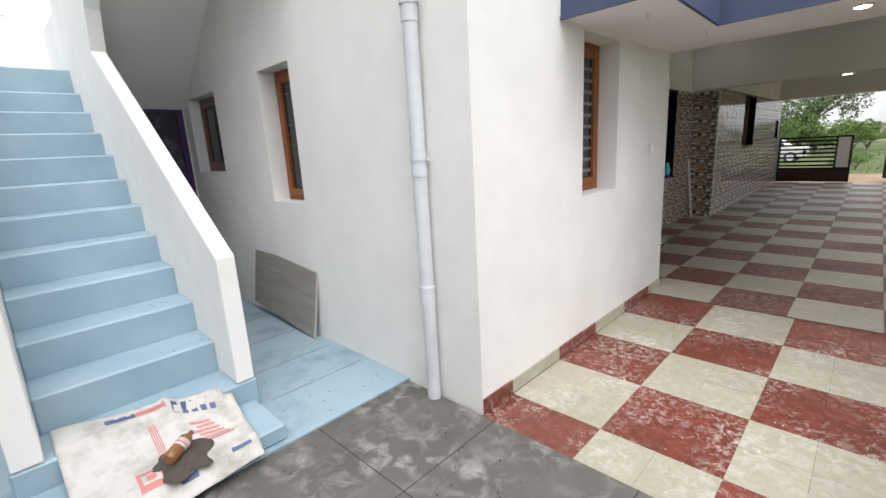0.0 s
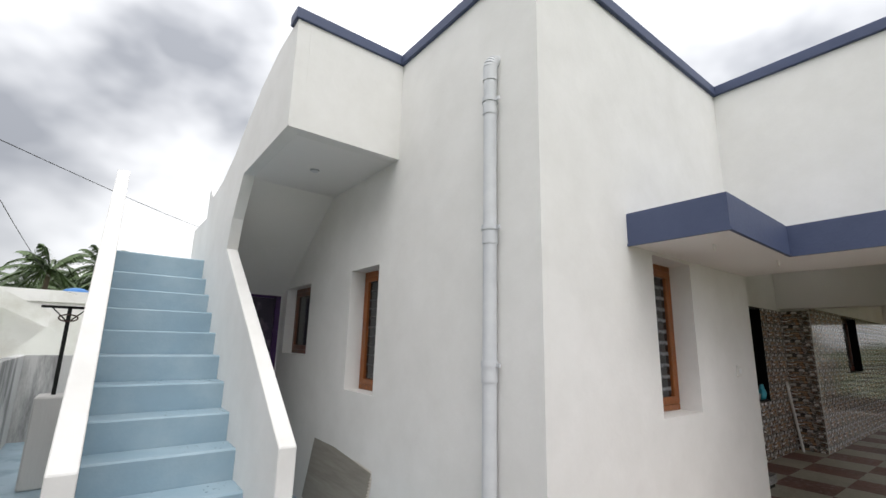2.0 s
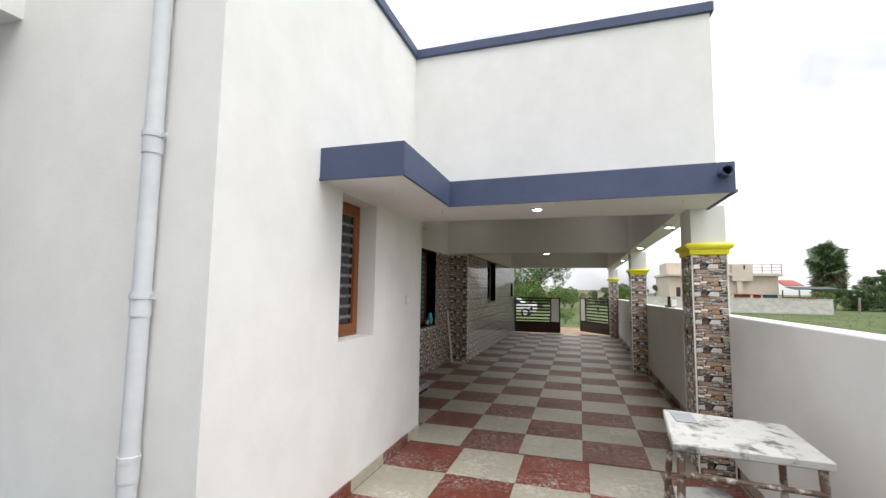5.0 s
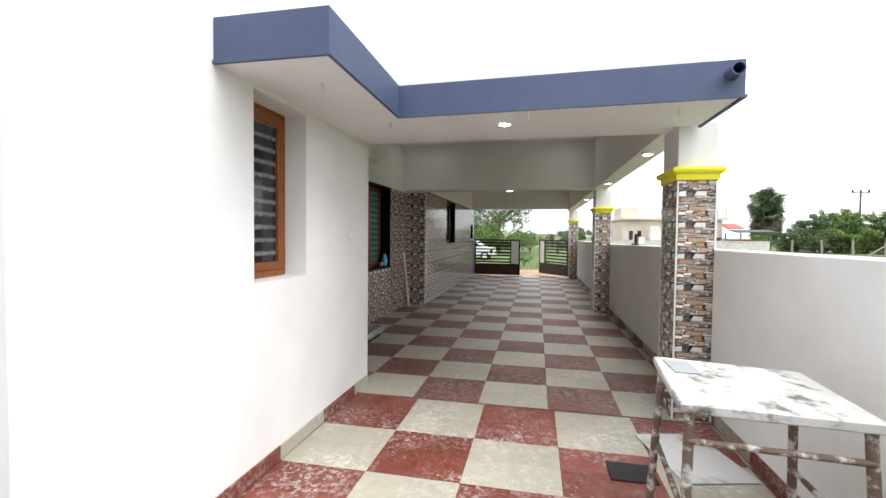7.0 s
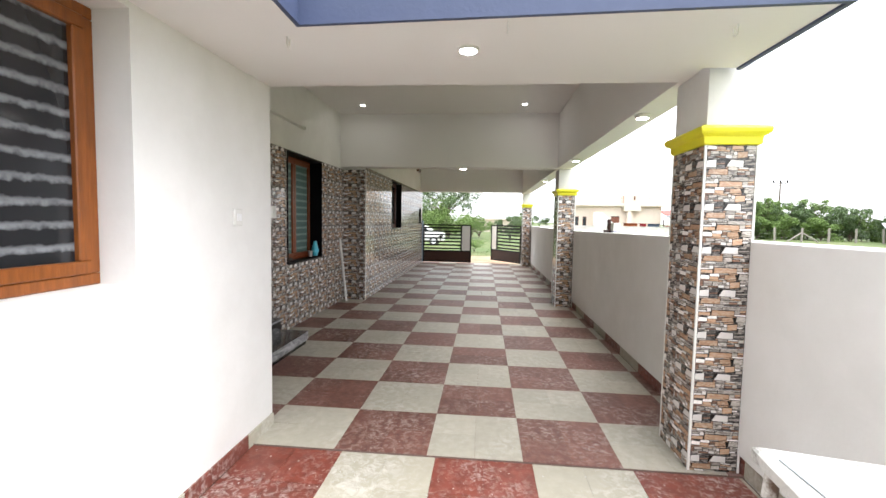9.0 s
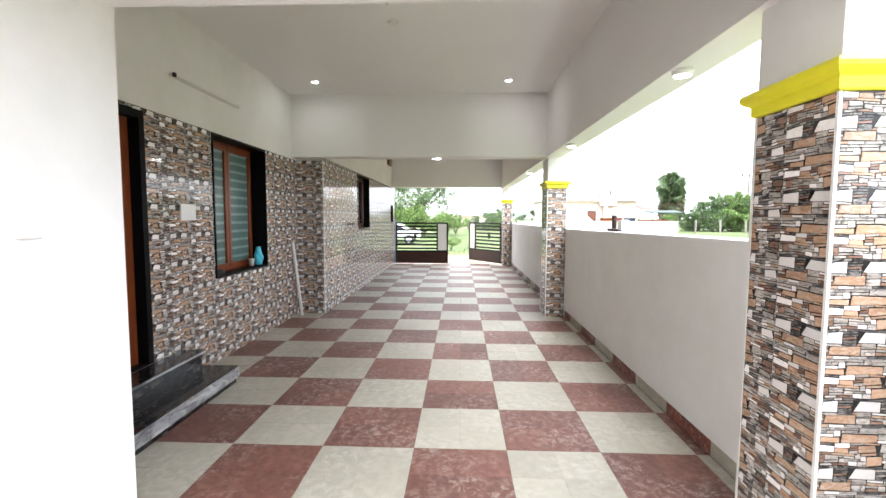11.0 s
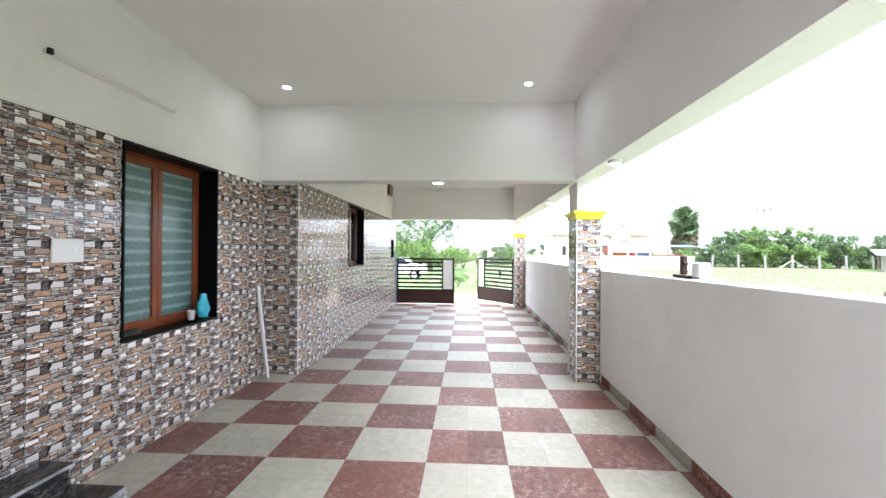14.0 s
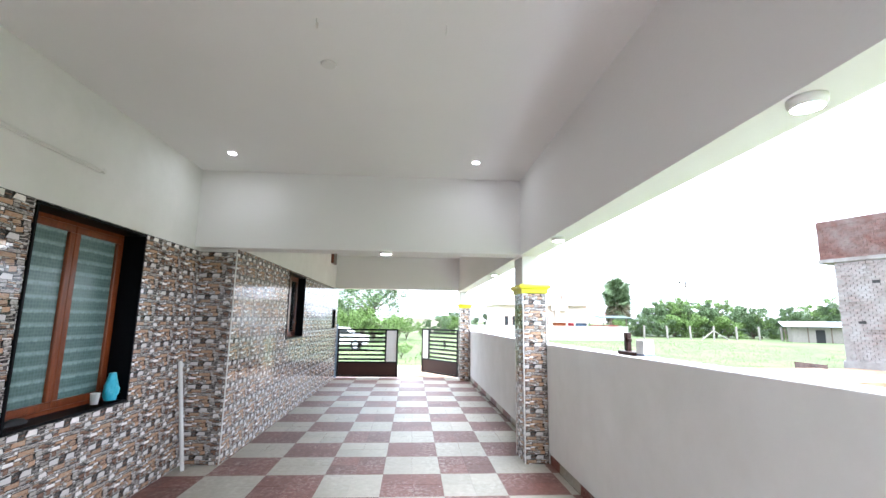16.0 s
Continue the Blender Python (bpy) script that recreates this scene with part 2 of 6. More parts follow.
M_GLASS = mat("dark_window_glass", (0.03, 0.035, 0.04), 0.06, vary=0.2, bump=0.0)
M_SIDEGLASS = banded_glass("dim_figured_glass", (0.014, 0.015, 0.017), (0.045, 0.047, 0.05), 0.088)
M_DUSTGLASS = banded_glass("dusty_figured_glass", (0.016, 0.017, 0.02), (0.23, 0.24, 0.255), 0.088)
M_FROST = banded_glass("frosted_figured_glass", (0.055, 0.105, 0.098), (0.26, 0.37, 0.35), 0.10, cells=38.0, rough=0.2, fuzz=0.2)
M_DARKGLASS = mat("tinted_green_glass", (0.010, 0.020, 0.016), 0.08, vary=0.2, bump=0.0)
M_PIPE = mat("grey_pvc_pipe", (0.56, 0.575, 0.60), 0.4, vary=0.08, scale=6, bump=0.001, second=(0.68, 0.69, 0.70), second_amount=0.3, second_scale=4, second_edge=0.2)
M_PLASTIC = mat("white_plastic", (0.72, 0.71, 0.68), 0.35, vary=0.04, bump=0.0)
M_METALW = mat("white_enamelled_steel", (0.82, 0.82, 0.83), 0.35, vary=0.05, bump=0.0)
M_BLACK = mat("black_enamelled_steel", (0.007, 0.007, 0.007), 0.4, vary=0.2, bump=0.0, spec=0.25)
M_GATEBROWN = mat("brown_sheet_steel", (0.040, 0.015, 0.010), 0.45, vary=0.2, bump=0.0, spec=0.3)
M_STEELBLUE = mat("grey_blue_gate_post", (0.12, 0.17, 0.22), 0.45, vary=0.15, bump=0.0)
# near-black that paints the shade inside openings of the far buildings
M_DARK = mat("painted_interior_shade", (0.02, 0.02, 0.02), 0.9, bump=0.0)
M_BOARD = mat("grey_wood_print_board", (0.25, 0.23, 0.20), 0.5, vary=0.18, scale=7, bump=0.001, second=(0.33, 0.31, 0.275), second_amount=0.42, second_scale=3, second_edge=0.15, stretch=(6, 0.6, 7))
M_BOARDEDGE = mat("board_core", (0.62, 0.58, 0.53), 0.6, vary=0.1, bump=0.0)
M_SACK = mat("woven_plastic_sack", (0.52, 0.505, 0.48), 0.55, vary=0.12, scale=20, bump=0.003, bump_scale=250, second=(0.27, 0.25, 0.22), second_amount=0.27, second_scale=6, second_edge=0.13)
M_RED = mat("red_print", (0.55, 0.20, 0.18), 0.6, vary=0.15, bump=0.0)
M_BLUEINK = mat("blue_print", (0.085, 0.11, 0.21), 0.6, vary=0.15, bump=0.0)
M_SAND = mat("wet_mortar", (0.075, 0.062, 0.050), 0.95, vary=0.4, scale=40, bump=0.02, bump_scale=120)
M_BROWNGLASS = mat("brown_bottle", (0.20, 0.085, 0.025), 0.15, vary=0.2, bump=0.0)
M_SPLAT = mat("paint_splashed_plywood", (0.50, 0.49, 0.465), 0.6, vary=0.2, scale=6, bump=0.004, second=(0.11, 0.10, 0.085), second_amount=0.34, second_scale=7, second_edge=0.06)
M_RUSTLEG = mat("splashed_rusty_steel", (0.13, 0.085, 0.06), 0.7, vary=0.3, scale=12, bump=0.004, second=(0.55, 0.53, 0.50), second_amount=0.36, second_scale=14, second_edge=0.06)
M_GRASS = mat("grassland", (0.062, 0.098, 0.022), 0.95, vary=0.3, scale=1.2, bump=0.05, bump_scale=8, second=(0.115, 0.125, 0.042), second_amount=0.38, second_scale=0.22, second_edge=0.12)
M_BLADE = mat("grass_blades", (0.075, 0.125, 0.025), 0.8, vary=0.2, scale=3, bump=0.0, per_island=0.35)
M_SOIL = mat("red_soil_track", (0.27, 0.17, 0.10), 0.95, vary=0.2, scale=3, bump=0.02, second=(0.35, 0.26, 0.17), second_amount=0.4, second_scale=1)
M_LEAF = mat("tree_leaves", (0.085, 0.135, 0.048), 0.6, vary=0.2, scale=1.5, bump=0.0, per_island=0.45)
M_LEAF_LIGHT = mat("light_shrub_leaves", (0.125, 0.20, 0.045), 0.6, vary=0.2, scale=1.5, bump=0.0, per_island=0.45)
M_PALMLEAF = mat("palm_leaves", (0.115, 0.165, 0.075), 0.55, vary=0.2, scale=1.5, bump=0.0, per_island=0.4)
M_DRYLEAF = mat("dry_palm_leaves", (0.115, 0.10, 0.055), 0.8, vary=0.2, scale=1.5, bump=0.0, per_island=0.4)
M_BARK = mat("tree_bark", (0.13, 0.10, 0.075), 0.9, vary=0.3, scale=10, bump=0.02, bump_scale=25)
M_HOUSE = mat("far_house_paint", (0.66, 0.56, 0.46), 0.8, vary=0.06, scale=1, bump=0.0, second=(0.48, 0.44, 0.39), second_amount=0.3, second_scale=0.5, second_edge=0.2)
M_BRICKWALL = mat("weathered_brick", (0.125, 0.060, 0.050), 0.9, vary=0.25, scale=6, bump=0.006, per_object=0.2, per_island=0.22, second=(0.17, 0.14, 0.13), second_amount=0.33, second_scale=1.2, second_edge=0.15)
M_BRICKPALE = mat("lime_washed_brick", (0.19, 0.155, 0.145), 0.9, vary=0.25, scale=6, bump=0.006, per_island=0.25, second=(0.27, 0.26, 0.25), second_amount=0.45, second_scale=1.3, second_edge=0.12)
M_RENDER = mat("old_render", (0.24, 0.23, 0.22), 0.9, vary=0.2, scale=3, bump=0.006, second=(0.15, 0.13, 0.12), second_amount=0.4, second_scale=0.8)
M_DARKCONC = mat("dark_concrete", (0.075, 0.066, 0.06), 0.9, vary=0.3, scale=5, bump=0.006)
M_WHITEHOUSE = mat("white_neighbour_paint", (0.80, 0.795, 0.78), 0.8, vary=0.08, scale=1, bump=0.0, second=(0.62, 0.60, 0.56), second_amount=0.3, second_scale=0.7, second_edge=0.15)
M_FIELDWALL = mat("weathered_whitewash", (0.60, 0.58, 0.55), 0.9, vary=0.25, scale=2.5, bump=0.01, bump_scale=12, second=(0.43, 0.40, 0.375), second_amount=0.36, second_scale=1.6, second_edge=0.15, stretch=(1, 1, 2.0))
M_TANK = mat("blue_water_tank", (0.03, 0.16, 0.42), 0.4, bump=0.0)
M_AWNING = mat("dark_green_sheet", (0.03, 0.05, 0.045), 0.6, vary=0.2, bump=0.0)
M_POST = mat("weathered_concrete_post", (0.27, 0.245, 0.215), 0.9, vary=0.25, scale=6, bump=0.004)
M_TIN = mat("corrugated_roof", (0.30, 0.32, 0.33), 0.5, vary=0.2, bump=0.0)
M_REDTIN = mat("red_roof_sheet", (0.33, 0.07, 0.05), 0.6, vary=0.2, bump=0.0)
M_LAMP = glow("lit_lamp_diffuser", (1.0, 0.97, 0.92), 9.0)
M_CYAN = mat("cyan_plastic_bag", (0.05, 0.42, 0.55), 0.35, vary=0.15, bump=0.004)
M_CAR = mat("white_car_paint", (0.7, 0.7, 0.7), 0.2, bump=0.0)
M_RUBBER = mat("black_rubber", (0.015, 0.015, 0.015), 0.7, bump=0.0)


# ---- building helpers ----
def box(bm, x0, y0, z0, x1, y1, z1, mi=0):
    v = [bm.verts.new(p) for p in ((x0, y0, z0), (x1, y0, z0), (x1, y1, z0), (x0, y1, z0), (x0, y0, z1), (x1, y0, z1), (x1, y1, z1), (x0, y1, z1))]
    for q in ((3, 2, 1, 0), (4, 5, 6, 7), (0, 1, 5, 4), (1, 2, 6, 5), (2, 3, 7, 6), (3, 0, 4, 7)):
        bm.faces.new([v[i] for i in q]).material_index = mi
    return bm


def prism(bm, pts, axis, a, b):
    """A polygon drawn in the plane across an axis ('x': (y, z), 'y': (x, z), 'z': (x, y)), pulled out from a to b."""
    def at(p, d):
        return {"x": (d, p[0], p[1]), "y": (p[0], d, p[1]), "z": (p[0], p[1], d)}[axis]
    lo, hi = [bm.verts.new(at(p, a)) for p in pts], [bm.verts.new(at(p, b)) for p in pts]
    n = len(pts)
    bm.faces.new(lo), bm.faces.new(hi)
    for i in range(n):
        bm.faces.new((lo[i], lo[(i + 1) % n], hi[(i + 1) % n], hi[i]))
    bmesh.ops.recalc_face_normals(bm, faces=bm.faces)
    return bm


def tube(bm, p, q, r0, r1=None, n=12, caps=True):
    p, q = Vector(p), Vector(q)
    r1 = r0 if r1 is None else r1
    turn = (q - p).to_track_quat("Z", "Y").to_matrix()
    rings = []
    for c, r in ((p, r0), (q, r1)):
        rings.append([bm.verts.new(c + turn @ Vector((r * math.cos(2 * math.pi * k / n), r * math.sin(2 * math.pi * k / n), 0))) for k in range(n)])
    for k in range(n):
        f = bm.faces.new((rings[0][k], rings[0][(k + 1) % n], rings[1][(k + 1) % n], rings[1][k]))
        f.smooth = n > 6
    if caps:
        for ring, step in ((rings[0], -1), (rings[1], 1)):
            bm.faces.new([bm.verts.new(v.co) for v in ring[::step]])
    return bm


def lathe(bm, profile, centre, n=20):
    """A turned shape: (radius, height) pairs about the vertical through centre."""
    c = Vector(centre)
    rings = [[bm.verts.new(c + Vector((r * math.cos(2 * math.pi * k / n), r * math.sin(2 * math.pi * k / n), z))) for k in range(n)] for r, z in profile]
    for a, b in zip(rings, rings[1:]):
        for k in range(n):
            bm.faces.new((a[k], a[(k + 1) % n], b[(k + 1) % n], b[k])).smooth = True
    bm.faces.new(rings[0][::-1]), bm.faces.new(rings[-1])
    return bm


def soften(bm, width=0.006, segments=1, edges=None):
    bmesh.ops.bevel(bm, geom=edges or list(bm.edges), offset=width, segments=segments, affect="EDGES", profile=0.5)
    return bm


def obj(name, bm, material, label="", category="", group="", kind="", loc=None):
    me = bpy.data.meshes.new(name)
    bm.to_mesh(me)
    bm.free()
    for m in (material if isinstance(material, (list, tuple)) else [material]):
        me.materials.append(m)
    ob = new(name, me)
    if loc:
        ob.location = loc
    return tagged(ob, label, category, group, kind)


def part(name, bm, material, parent, label=""):
    ob = obj(name, bm, material, label)
    ob.parent = parent
    return ob


def thing(name, label, category, group="", loc=(0, 0, 0), kind=""):
    ob = new(name)
    ob.location = loc
    ob.empty_display_size = 0.1
    return tagged(ob, label, category, group, kind)


def B():
    return bmesh.new()


def boxed(*a, soft=0.0):
    bm = box(B(), *a)
    return soften(bm, soft) if soft else bm


def wall_with_holes(axis, a, b, u0, u1, z0, z1, holes=()):
    """A wall in the plane across 'x' or 'y', from a to b thick, with openings (u0, u1, z0, z1) cut right through."""
    us = sorted({u0, u1, *[h[0] for h in holes], *[h[1] for h in holes]})
    bm = B()
    for s, e in zip(us, us[1:]):
        mid = (s + e) / 2
        cuts = sorted((h[2], h[3]) for h in holes if h[0] < mid < h[1])
        z = z0
        for lo, hi in cuts + [(z1, z1)]:
            if lo > z:
                (box(bm, a, s, z, b, e, lo) if axis == "x" else box(bm, s, a, z, e, b, lo))
            z = hi
    bmesh.ops.remove_doubles(bm, verts=bm.verts, dist=0.0005)
    bm.verts.index_update()
    seen = {}
    for f in bm.faces:
        seen.setdefault(tuple(sorted(v.index for v in f.verts)), []).append(f)
    bmesh.ops.delete(bm, geom=[f for fs in seen.values() if len(fs) > 1 for f in fs], context="FACES")
    return bm


# ---- ground ----
bm = B()
vs = [bm.verts.new(p) for p in ((-900, -900, -0.32), (900, -900, -0.32), (900, 900, -0.32), (-900, 900, -0.32))]
bm.faces.new(vs)
obj("ground", bm, M_GRASS, "flat green grassland with dry patches", "ground", kind="structure")
obj("pavement", boxed(-0.95, -1.5, -0.3, 1.82, 2.21, -0.012), M_CEMENT, "dark grey cement floor with pale lime stains", "pavement", kind="structure")
obj("floor_blue", boxed(-0.95, 2.21, -0.3, 1.84, 9.6, 0.0), M_BLUE_WORN, "pale blue painted side passage floor", "floor", kind="structure")
for y in (2.72, 3.18, 3.75, 4.35):
    part("floor_joint", boxed(1.05, y, 0.0, 1.78, y + 0.005, 0.0012), M_GROUT, bpy.data.objects["floor_blue"])
for a, b in (((-0.95, 1.42), (1.82, 1.44)), ((-0.95, 0.62), (1.82, 0.60)), ((0.42, -1.5), (0.44, 2.21)), ((1.12, -1.5), (1.10, 2.21))):
    line = (Vector(b) - Vector(a)).normalized().orthogonal() * 0.003
    part("floor_joint", prism(B(), [tuple(Vector(q) + w) for q, w in ((a, line), (b, line), (b, -line), (a, -line))], "z", -0.013, -0.0108), M_CEMENT_JOINT, bpy.data.objects["pavement"])
FLOOR = obj("floor", boxed(4.6, -1.5, -0.3, 17.3, 2.61, -0.004), M_GROUT, "chequered red and beige tiled carport floor", "floor", kind="structure")
APRON = obj("floor_apron", boxed(1.82, -1.5, -0.3, 4.6, 1.54, -0.019), M_GROUT, "chequered red and beige tiled forecourt floor", "floor", kind="structure")
obj("road", boxed(17.3, -30, -0.33, 21.5, 40, -0.09), M_SOIL, "red soil track outside the gate", "road", kind="structure")

# ---- house walls ----
W1, W2, W3 = (3.405, 3.965, 1.195, 2.33), (5.03, 5.85, 1.475, 2.30), (3.085, 3.685, 1.176, 2.325)
PW, PW2, PW3 = (7.44, 8.655, 0.858, 2.342), (12.005, 13.11, 1.248, 2.373), (16.22, 16.62, 1.34, 1.86)
DOOR = (5.25, 6.485, 0.3, 2.322)
TOP = 4.195
obj("wall_west", wall_with_holes("x", 1.84, 2.04, 1.54, 9.6, -0.3, TOP, [W1, W2]), M_WHITE, "white painted plaster side wall of the house", "wall", kind="structure")
obj("wall_front", wall_with_holes("y", 1.54, 1.74, 2.04, 4.88, -0.3, TOP, [W3]), M_WHITE, "white painted plaster front wall of the house", "wall", kind="structure")
obj("wall_return", boxed(4.68, 1.74, -0.3, 4.88, 2.61, 3.3), M_WHITE, "white painted return wall beside the entrance", "wall", kind="structure")
WALL_ENTRY = obj("wall_entry", wall_with_holes("y", 2.62, 2.86, 4.88, 9.75, -0.3, 3.3, [DOOR, PW]), M_WHITE, "entrance wall clad in stone-print tiles below white paint", "wall", kind="structure")
WALL_NOSE = obj("wall_nose", boxed(9.75, 2.41, -0.3, 9.98, 2.86, 3.3), M_WHITE, "short return wall clad in stone-print tiles", "wall", kind="structure")
WALL_FAR = obj("wall_far", wall_with_holes("y", 2.21, 2.41, 9.75, 17.0, -0.3, 3.3, [PW2, PW3]), M_WHITE, "long house wall clad in glossy stone-print tiles", "wall", kind="structure")
obj("wall_parapet", prism(B(), [(4.6, 1.54), (4.55, -1.4), (4.75, -1.4), (4.75, 1.54)], "z", 2.58, TOP), M_WHITE, "tall white parapet wall above the carport", "wall", kind="structure")
obj("wall_parapet_side", boxed(4.75, -1.4, 3.45, 17.0, -1.25, TOP), M_WHITE, "white parapet wall along the carport roof", "wall", kind="structure")
for n, a in (("trim_west", (1.81, 1.51, TOP, 2.06, 3.17, TOP + 0.1)), ("trim_front", (2.06, 1.51, TOP, 4.57, 1.76, TOP + 0.1)),
             ("trim_balcony", (0.815, 3.13, TOP, 1.81, 3.29, TOP + 0.1))):
    obj(n, boxed(*a, soft=0.006), M_NAVY, "navy painted coping band along the parapet top", "trim", kind="structure")
obj("trim_parapet", soften(prism(B(), [(4.57, 1.76), (4.52, -1.43), (4.78, -1.43), (4.78, 1.76)], "z", TOP, TOP + 0.1), 0.006), M_NAVY, "navy painted coping band along the parapet top", "trim", kind="structure")
obj("ceiling", boxed(4.75, -1.4, 3.3, 17.0, 2.86, 3.45), M_CEIL, "smooth white carport ceiling", "ceiling", kind="structure")
obj("roof", boxed(2.04, 1.74, 3.3, 4.68, 9.6, 3.45), M_CEIL, "flat concrete roof of the house", "roof", kind="structure")
obj("roof_rear", boxed(4.68, 2.86, 3.3, 17.0, 9.6, 3.45), M_CEIL, "flat concrete roof of the rear rooms", "roof", kind="structure")
obj("wall_rear", boxed(2.04, 9.4, -0.3, 17.0, 9.6, 3.3), M_WHITE, "plain white rear wall", "wall", kind="structure")
obj("wall_rooms", boxed(4.70, 2.90, -0.3, 4.80, 9.4, 3.3), M_WHITE, "plain white inner wall", "wall", kind="structure")
obj("wall_east", boxed(16.8, 2.86, -0.3, 17.0, 9.4, 3.3), M_WHITE, "plain white end wall", "wall", kind="structure")
obj("beam_front", boxed(4.62, -1.15, 2.36, 4.88, 1.54, 3.3), M_CEIL, "white carport beam over the entry", "beam", kind="structure")
obj("beam_side", boxed(4.75, -1.385, 2.38, 17.0, -1.15, 3.3), M_CEIL, "deep white beam along the open side", "beam", kind="structure")
obj("beam_middle", boxed(9.6, -1.15, 2.388, 9.9, 2.62, 3.3), M_CEIL, "deep white beam across the carport", "beam", kind="structure")
obj("beam_gate", boxed(16.6, -1.15, 2.42, 16.9, 2.21, 3.3), M_CEIL, "white beam above the gate end", "beam", kind="structure")

# eave with its navy fascia
EAVE = [(2.76, 1.54), (2.76, 0.90), (3.92, 0.92), (3.83, -1.33), (4.60, -1.33), (4.60, 1.54)]
bm = prism(B(), EAVE, "z", 2.352, 2.575)
for f in bm.faces:
    f.material_index = 0 if f.normal.z < -0.5 else 1
eave = obj("eave", bm, [M_CEIL, M_NAVY], "concrete eave with navy fascia and white soffit", "eave", kind="structure")
def offset(points, d):
    """The open line of points moved sideways by d, with mitred corners."""
    dirs = [(Vector(b) - Vector(a)).normalized() for a, b in zip(points, points[1:])]
    nrm = [Vector((-q.y, q.x)) for q in dirs]
    out = [Vector(points[0]) + nrm[0] * d]
    for k in range(1, len(points) - 1):
        m = (nrm[k - 1] + nrm[k]).normalized()
        out.append(Vector(points[k]) + m * (d / m.dot(nrm[k])))
    return out + [Vector(points[-1]) + nrm[-1] * d]


EDGE = [Vector(p) for p in EAVE[:-1]]
OUTER, INNER = offset(EDGE, -0.010), offset(EDGE, 0.012)
bm = prism(B(), [p[:] for p in OUTER] + [p[:] for p in INNER[::-1]], "z", 2.339, 2.358)
bmesh.ops.recalc_face_normals(bm, faces=bm.faces)
part("drip_edge", bm, M_NAVY, eave, "dark drip edge below the fascia")

# ---- staircase ----
def stair():
    st = tagged(new("staircase"), "pale blue painted concrete stairs with white side walls", "stairs", kind="structure")
    x0, x1, y0, tread, rise, z0 = -0.06, 0.85, 2.66, 0.31, 0.2085, 0.235
    part("bottom_step", boxed(-0.35, 2.25, 0.0, 0.93, y0, 0.10, soft=0.012), M_BLUE, st)
    part("step", boxed(-0.19, y0, 0.0, 0.96, y0 + tread, z0, soft=0.012), M_BLUE, st)
    for k in range(1, 12):
        top = z0 + rise * k + (0.06 if k == 11 else 0)
        y = y0 + tread * k
        part("step", boxed(x0, y, max(0.0, top - 0.42), x1, y + (tread if k < 11 else 1.2), top, soft=0.012), M_BLUE, st)
    for xa, xb in ((0.8385, 0.945), (-0.18, x0)):
        base, slope = 1.035, 0.70
        end = 6.35
        up = base + slope * (end - y0)
        pts = [(y0, z0 + 0.004), (y0, base), (end, up), (end, 3.2), (7.3, 3.2), (7.3, 0.0), (y0 + 1.3, 0.0), (y0 + 0.25, 0.0), (y0 + 0.25, z0 + 0.004)]
        part("side_wall", soften(prism(B(), pts, "x", xa, xb), 0.006), M_WHITE, st, "white painted stair side wall")
    part("landing_wall", boxed(-0.18, 7.3, 0.0, 2.0, 7.42, 2.56), M_WHITE, st, "white wall behind the landing")
    return st


stair()
# balcony and second flight over the side passage
pts = [(3.15, 3.255), (3.15, TOP), (3.6, TOP - 0.02), (4.1, 4.05), (4.6, 3.84), (5.0, 3.64), (5.5, 3.48), (6.0, 3.42), (6.34, 3.42), (6.34, 2.9), (6.0, 2.6), (4.86, 2.40), (4.73, 2.85), (4.46, 3.255)]
obj("balcony_wall", prism(B(), pts, "x", 0.838, 0.945), M_WHITE, "white curved balcony side wall", "wall", kind="structure")
obj("balcony_front", boxed(0.9455, 3.15, 3.255, 1.84, 3.27, TOP), M_WHITE, "white balcony front wall", "wall", kind="structure")
obj("balcony_slab", prism(B(), [(3.27, 3.255), (4.55, 3.255), (6.05, 2.20), (6.05, 2.4), (4.75, 3.4), (3.27, 3.4)], "x", 0.946, 1.84), M_CEIL, "white soffit below balcony and upper stair flight", "ceiling", kind="structure")
obj("wall_store", wall_with_holes("y", 6.05, 6.17, 0.955, 1.84, 0.0, 2.6, [(1.06, 1.82, 0.0, 2.25)]), M_WHITE, "white wall of the store room below the stairs", "wall", kind="structure")

# ---- compound walls ----
obj("wall_south_foot", boxed(-0.95, -1.63, -0.3, 17.0, -1.5, 0.11), M_WHITE, "foot of the white compound wall", "wall", kind="structure")
obj("wall_south", soften(prism(B(), [(-0.95, 0.11), (17.0, 0.11), (17.0, 1.325), (9.6, 1.335), (6.0, 1.375), (3.0, 1.395), (-0.95, 1.41)], "y", -1.63, -1.468), 0.008), M_WHITE, "white painted compound wall beside the carport", "wall", kind="structure")
obj("wall_compound_west", boxed(-1.08, -1.5, -0.3, -0.95, 9.75, 1.30, soft=0.008), M_CEMENT_WALL, "bare grey cement compound wall with damp streaks", "wall", kind="structure")
obj("wall_compound_north", boxed(-0.95, 9.6, -0.3, 1.84, 9.75, 1.30), M_CEMENT_WALL, "bare grey cement compound wall at the rear", "wall", kind="structure")

# ---- windows and doors ----
def mapper(axis, face):
    """Boxes given as (along, depth into the wall, height) pairs, laid into a wall that faces -x or -y."""
    def place(bm, u0, d0, z0, u1, d1, z1):
        return box(bm, face + d0, u0, z0, face + d1, u1, z1) if axis == "x" else box(bm, u0, face + d0, z0, u1, face + d1, z1)
    return place


